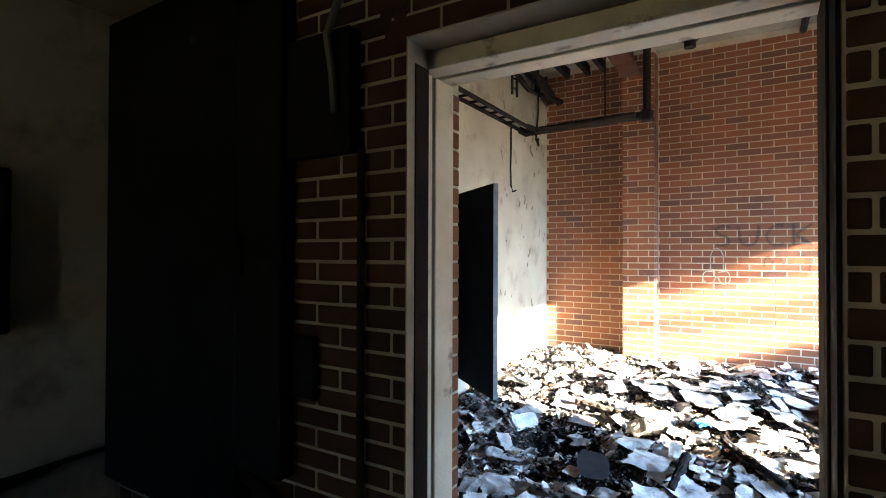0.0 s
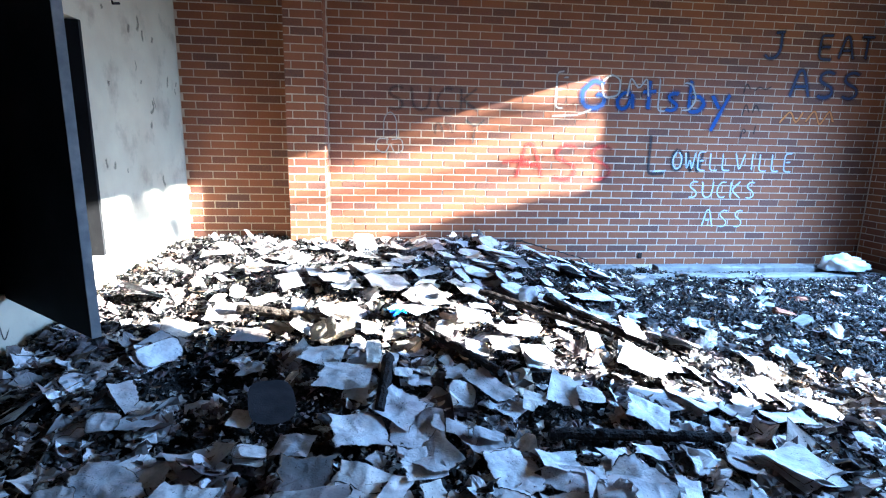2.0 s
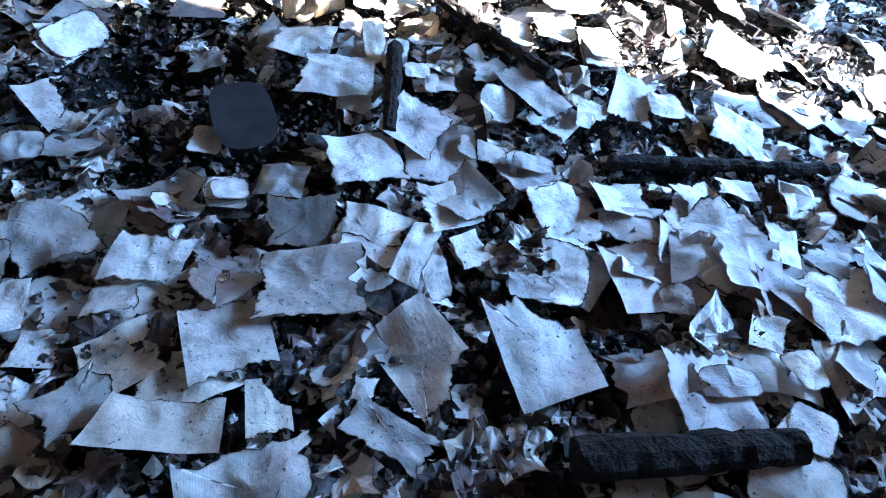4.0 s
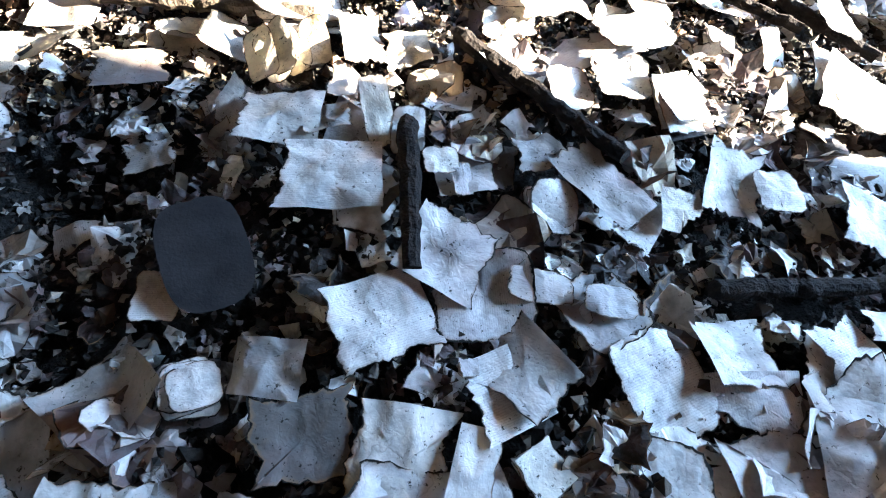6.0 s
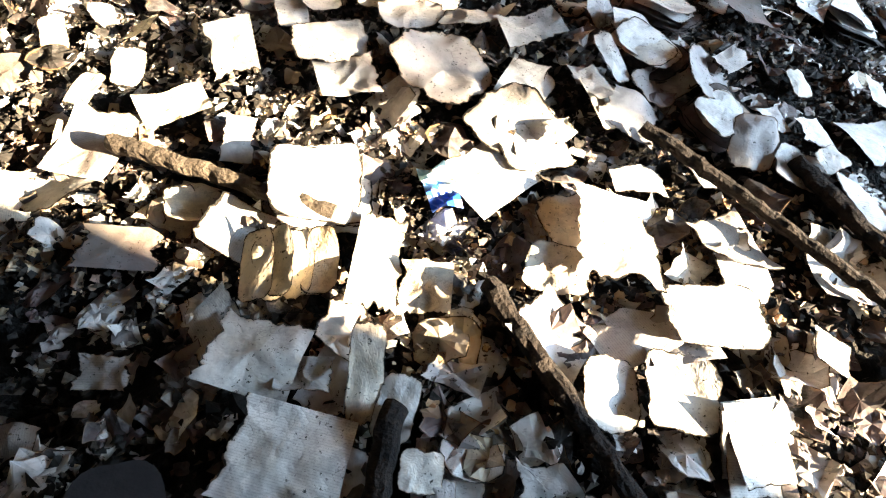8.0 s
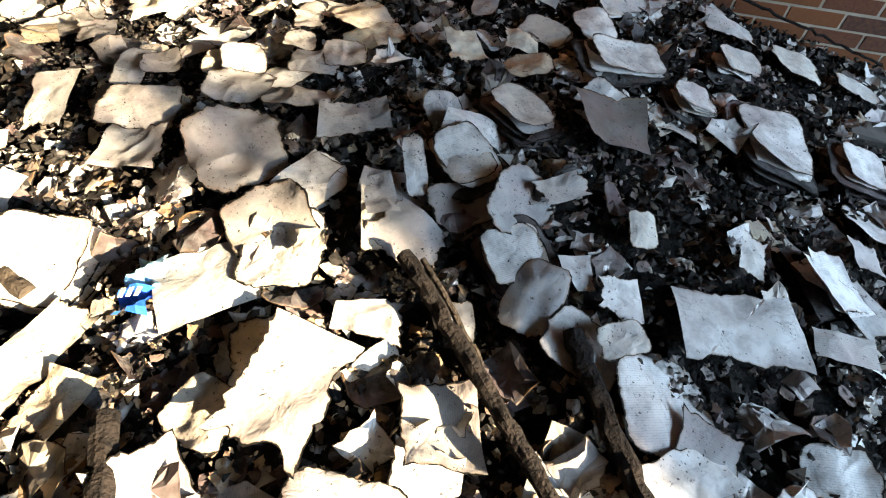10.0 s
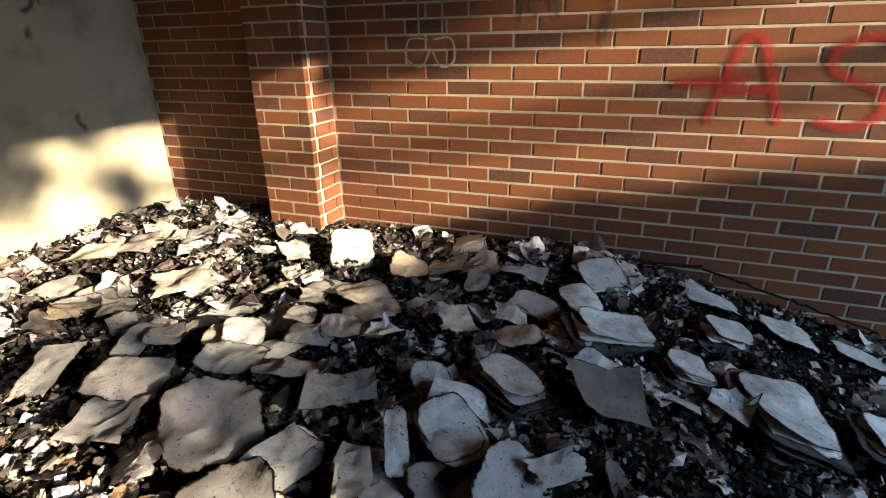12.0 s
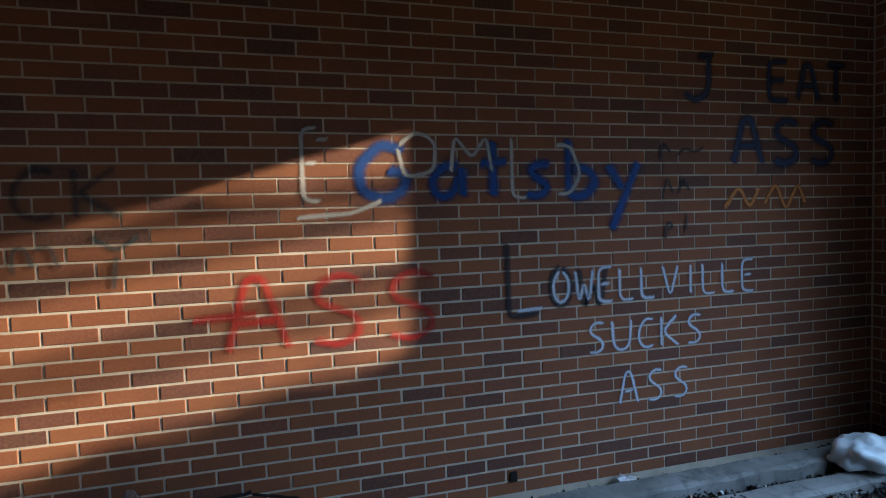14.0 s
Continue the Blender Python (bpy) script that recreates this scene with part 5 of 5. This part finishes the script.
# larger sheets half buried under the others
rnd5 = random.Random(55)
count = 0
while count < 95:
    x, y = rnd5.uniform(-2.3, 2.3), rnd5.uniform(2.1, 7.5)
    if not clear_of(x, y, -0.07) or rnd5.random() > page_area(x, y):
        continue
    count += 1
    lab = G_ if rnd5.random() < 0.35 else (C_ if y > 5.0 and x < 0.3 and rnd5.random() < 0.6 else W_)
    page(x, y, rnd5.uniform(0.18, 0.32), rnd5.uniform(0.2, 0.34), rnd5.uniform(0, 360), lab, rnd5.gauss(1, 4), rnd5.gauss(0, 4), rnd5.uniform(0.022, 0.04), 0.3, 0.08, None, RINGS[1::2] + (1.0,), 72, 0.08, "page", "half-buried pages", False, 0.2 if y < 5 else 0.5)

count = 0
while count < 44:
    x, y = rnd5.uniform(-2.1, 2.1), rnd5.uniform(2.0, 3.45)
    if not clear_of(x, y, -0.11) or rnd5.random() > page_area(x, y):
        continue
    count += 1
    page(x, y, rnd5.uniform(0.22, 0.38), rnd5.uniform(0.24, 0.40), rnd5.uniform(0, 360), G_ if rnd5.random() < 0.2 else W_, rnd5.gauss(0, 3), rnd5.gauss(0, 3), rnd5.uniform(0.025, 0.045), 0.25, 0.12, None, RINGS, 84, 0.075, "page", "half-buried pages", False, 0.15)

# large overlapping sheets between the doorway and the sunlit heap
rnd3 = random.Random(33)
count = 0
while count < 26:
    x, y = rnd3.uniform(-2.1, 2.1), rnd3.uniform(2.15, 4.75)
    if not clear_of(x, y, 0.07) or rnd3.random() > page_area(x, y):
        continue
    count += 1
    if count % 5 == 0:
        book(x, y, rnd3.uniform(0.12, 0.2), rnd3.uniform(0.14, 0.22), rnd3.uniform(0, 360), 3, "few burnt leaves still held together", rnd3.gauss(4, 6), rnd3.gauss(0, 6), 0.03, 6.0, 0.5)
        continue
    page(x, y, rnd3.uniform(0.10, 0.2), rnd3.uniform(0.12, 0.22), rnd3.uniform(0, 360), W_ if rnd3.random() < 0.55 else G_, rnd3.gauss(3, 7), rnd3.gauss(0, 7), rnd3.uniform(0.02, 0.04), 0.4, 0.1, None, RINGS[1::2] + (1.0,), 60, 0.10)

# countable loose pages of the mid field
count = 0
rnd2 = random.Random(21)
while count < 40:
    x, y = rnd2.uniform(-2.6, 2.2), rnd2.uniform(2.1, 7.8)
    if not clear_of(x, y, 0.1) or rnd2.random() > page_area(x, y) or (PX0 - 0.2 < x < PX1 + 0.2 and y > PY - 0.25):
        continue
    count += 1
    if count % 4 == 0:
        book(x, y, rnd2.uniform(0.16, 0.27), rnd2.uniform(0.18, 0.30), rnd2.uniform(0, 360), rnd2.choice((3, 4, 5)), "burnt book block with curled layered leaves", rnd2.gauss(4, 8), rnd2.gauss(0, 8), 0.02, 6.0, 0.4, 1)
        continue
    lab = C_ if (y > 4.9 and x < 0.2) else (W_ if rnd2.random() < 0.7 else G_)
    page(x, y, rnd2.uniform(0.11, 0.22), rnd2.uniform(0.12, 0.24), rnd2.uniform(0, 360), lab, rnd2.gauss(4, 8), rnd2.gauss(0, 8), rnd2.uniform(0.015, 0.035), 0.35, 0.08, None, RINGS[1::2] + (1.0,), 52, 0.10)

# slate-grey board, bottle label, bag, concrete
page(-1.15, 4.19, 0.25, 0.37, 16, "smooth slate-grey rounded board among burnt pages", 4, 3, 0.085, 0.05, 0.02, CARDBOARD, (0.5, 0.95, 1.0), 44, 0.02, "grey_board", "", True)
lab_ob = tagged(new("bottle_label"), "crumpled blue and white plastic bottle label", "label")
for name, x0, x1, mat in (("clear_end", -0.11, 0.0, PLASTIC_SKY), ("blue_end", 0.0, 0.09, PLASTIC_BLUE)):
    bm = bmesh.new()
    cells = [[bm.verts.new((x0 + (x1 - x0) * i / 6, -0.045 + 0.09 * j / 4, 0.02 * math.sin(i * 1.1 + j * 0.9 + x0 * 30))) for j in range(5)] for i in range(7)]
    for i in range(6):
        for j in range(4):
            bm.faces.new((cells[i][j], cells[i + 1][j], cells[i + 1][j + 1], cells[i][j + 1]))
    part(name, bm, mat, lab_ob)
for i in range(3):
    part("print_bar", box_bm(0.02, -0.03 + 0.022 * i, 0.025, 0.05, -0.018 + 0.022 * i, 0.028), WHITE_INK, lab_ob)
lab_ob.matrix_world = slope_pose(-0.455, 5.32, 0.095, -68, 6, -4) @ Matrix.Scale(1.15, 4)


def kerb(x0, x1, y0, y1, top, label):
    bm = bmesh.new()
    n = 24
    rnd = random.Random(int(x0 * 100))
    rows = []
    for i in range(n + 1):
        x = x0 + (x1 - x0) * i / n
        j = [rnd.uniform(-0.012, 0.012) for _ in range(4)]
        rows.append([bm.verts.new(p) for p in ((x, y0 + j[0], FLOOR), (x, y0 + j[1], top - 0.02 + j[2]), (x, y0 + 0.03, top + j[3] * 0.5), (x, y1, top + j[2] * 0.5), (x, y1, FLOOR))])
    for a, b in zip(rows, rows[1:]):
        for k in range(5):
            bm.faces.new((a[k], a[(k + 1) % 5], b[(k + 1) % 5], b[k]))
    bm.faces.new(rows[0])
    bm.faces.new(rows[-1][::-1])
    tagged(part("concrete_kerb", bm, CONCRETE), label, "kerb", "kerbs along the wall")


TAN_BOARD = simple("tan_cardboard", (0.34, 0.25, 0.16), (0.26, 0.19, 0.12), 9, 0.9, 0, 0.2, 80)
page(2.60, 7.36, 0.23, 0.20, -4, "flat tan cardboard piece lying on ash", 1, 0, 0.05, 0.05, 0.02, TAN_BOARD, (0.5, 0.9, 1.0), 44, 0.02, "cardboard_piece", "", False, 0.0, True)
kerb(2.0, 2.75, 7.80, 7.96, -0.19, "broken grey concrete kerb at the foot of the wall")
kerb(3.05, 6.10, 7.76, 7.94, -0.18, "grey concrete kerb running along the wall")
kerb(1.75, 6.10, 7.50, 7.66, -0.232, "second cracked concrete kerb strewn with ash")


def bag():
    """A slumped white plastic bag."""
    bm = bmesh.new()
    bmesh.ops.create_icosphere(bm, subdivisions=4, radius=1.0)
    for v in bm.verts:
        p = v.co.copy()
        n = noise.noise(p * 2.2) * 0.25 + noise.noise(p * 5.5) * 0.12
        v.co = Vector((p.x * 0.34 * (1 + n), p.y * 0.2 * (1 + n), max(-0.3, p.z) * 0.17 * (1 + n * 1.4) * (1 - 0.35 * p.x)))
    ob = part("plastic_bag", bm, BAG)
    ob.data.polygons.foreach_set("use_smooth", [True] * len(ob.data.polygons))
    ob.matrix_world = pose(5.62, 7.64, -0.14, 0, 0, -14) @ Matrix.Scale(0.85, 4)
    return tagged(ob, "slumped white plastic bag by the wall", "bag")


bag()
for i in range(26):
    rnd = random.Random(300 + i)
    x, y = rnd.uniform(1.9, 5.6), rnd.uniform(4.6, 7.4)
    bm = box_bm(-0.1, -0.05, -0.03, 0.1, 0.05, 0.03, 0.006)
    for v in bm.verts:
        v.co += Vector((rnd.gauss(0, 0.008), rnd.gauss(0, 0.008), rnd.gauss(0, 0.006)))
    ob = part("rubble_brick", bm, CONCRETE if i % 6 else BRICK)
    ob.matrix_world = slope_pose(x, y, 0.015, rnd.uniform(0, 360), rnd.gauss(0, 10), rnd.gauss(0, 12)) @ Matrix.Scale(rnd.uniform(0.5, 1.1), 4)
    tagged(ob, "broken brick or concrete lump lying on ash", "rubble", "loose lumps")

KEEP.append((-0.47, 5.34, 0.09))
loose_paper()

# ---- bricks, last ----
lay(wall_north, "x", WEST, PX0 - 0.003, NORTH, 0.05, -0.224, CEIL, lambda u, z: False, None, 0.0300)
lay(wall_north, "x", PX1 + 0.003, EAST, NORTH, 0.05, -0.224, CEIL, lambda u, z: -0.9 < u < 3.4 and -0.1 < z < 1.6, None, 0.0130)
lay(pil, "x", PX0, PX1, PY, 0.05, -0.224, CEIL - 0.01, lambda u, z: -0.1 < z < 2.0, None, 0.0825)
lay(pil, "y", PY + 0.056, NORTH - 0.006, PX1, 0.05, -0.224, CEIL - 0.01, lambda u, z: -0.1 < z < 2.0, None, 0.02, -1)
lay(bpy.data.objects["wall_south"], "x", -2.6, -0.922, FACE, 0.05, HALL, 2.7, lambda u, z: u > -1.5 and z > 0.3, None, 0.0, PITCH=0.072, LONG=0.216, JOINT=0.011, single=BRICK_HALL, joined=BRICK_HALL_STUFF)
lay(bpy.data.objects["wall_south"], "x", GATE[1], 2.3, FACE, 0.05, HALL, 2.7, lambda u, z: u < 0.7, None, 0.05, PITCH=0.072, LONG=0.216, JOINT=0.011, single=BRICK_HALL, joined=BRICK_HALL_STUFF)
lay(bpy.data.objects["wall_south"], "x", GATE[0], GATE[1], FACE, 0.05, 2.30, 2.7, lambda u, z: False, None, 0.02, PITCH=0.072, LONG=0.216, JOINT=0.011, single=BRICK_HALL, joined=BRICK_HALL_STUFF)
# right reveal bricks take charcoal colour, shade put into the material
darkened = loose_brick_mesh("brick", 0.05, 0.138, 0.0715, CHARWOOD)
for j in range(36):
    for x0, data in ((-1.044, brick_data(0.05, 0.138, 0.061)), (GATE[1] - 0.003, darkened)):
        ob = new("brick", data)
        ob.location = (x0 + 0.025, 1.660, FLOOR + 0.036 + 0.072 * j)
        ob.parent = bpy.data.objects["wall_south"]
lay(bpy.data.objects["wall_east"], "y", SOUTH, WIN[0], EAST, 0.05, -0.224, CEIL, lambda u, z: False, None, 0.0, 1)
lay(bpy.data.objects["wall_east"], "y", WIN[1], NORTH - 0.01, EAST, 0.05, -0.224, CEIL, lambda u, z: False, None, 0.0, 1)
lay(bpy.data.objects["wall_south"], "x", WEST, GATE[0] - 0.06, SOUTH, 0.05, -0.224, CEIL, lambda u, z: False, None, 0.0, -1)
lay(bpy.data.objects["wall_south"], "x", GATE[1] + 0.06, EAST, SOUTH, 0.05, -0.224, CEIL, lambda u, z: False, None, 0.0, -1)
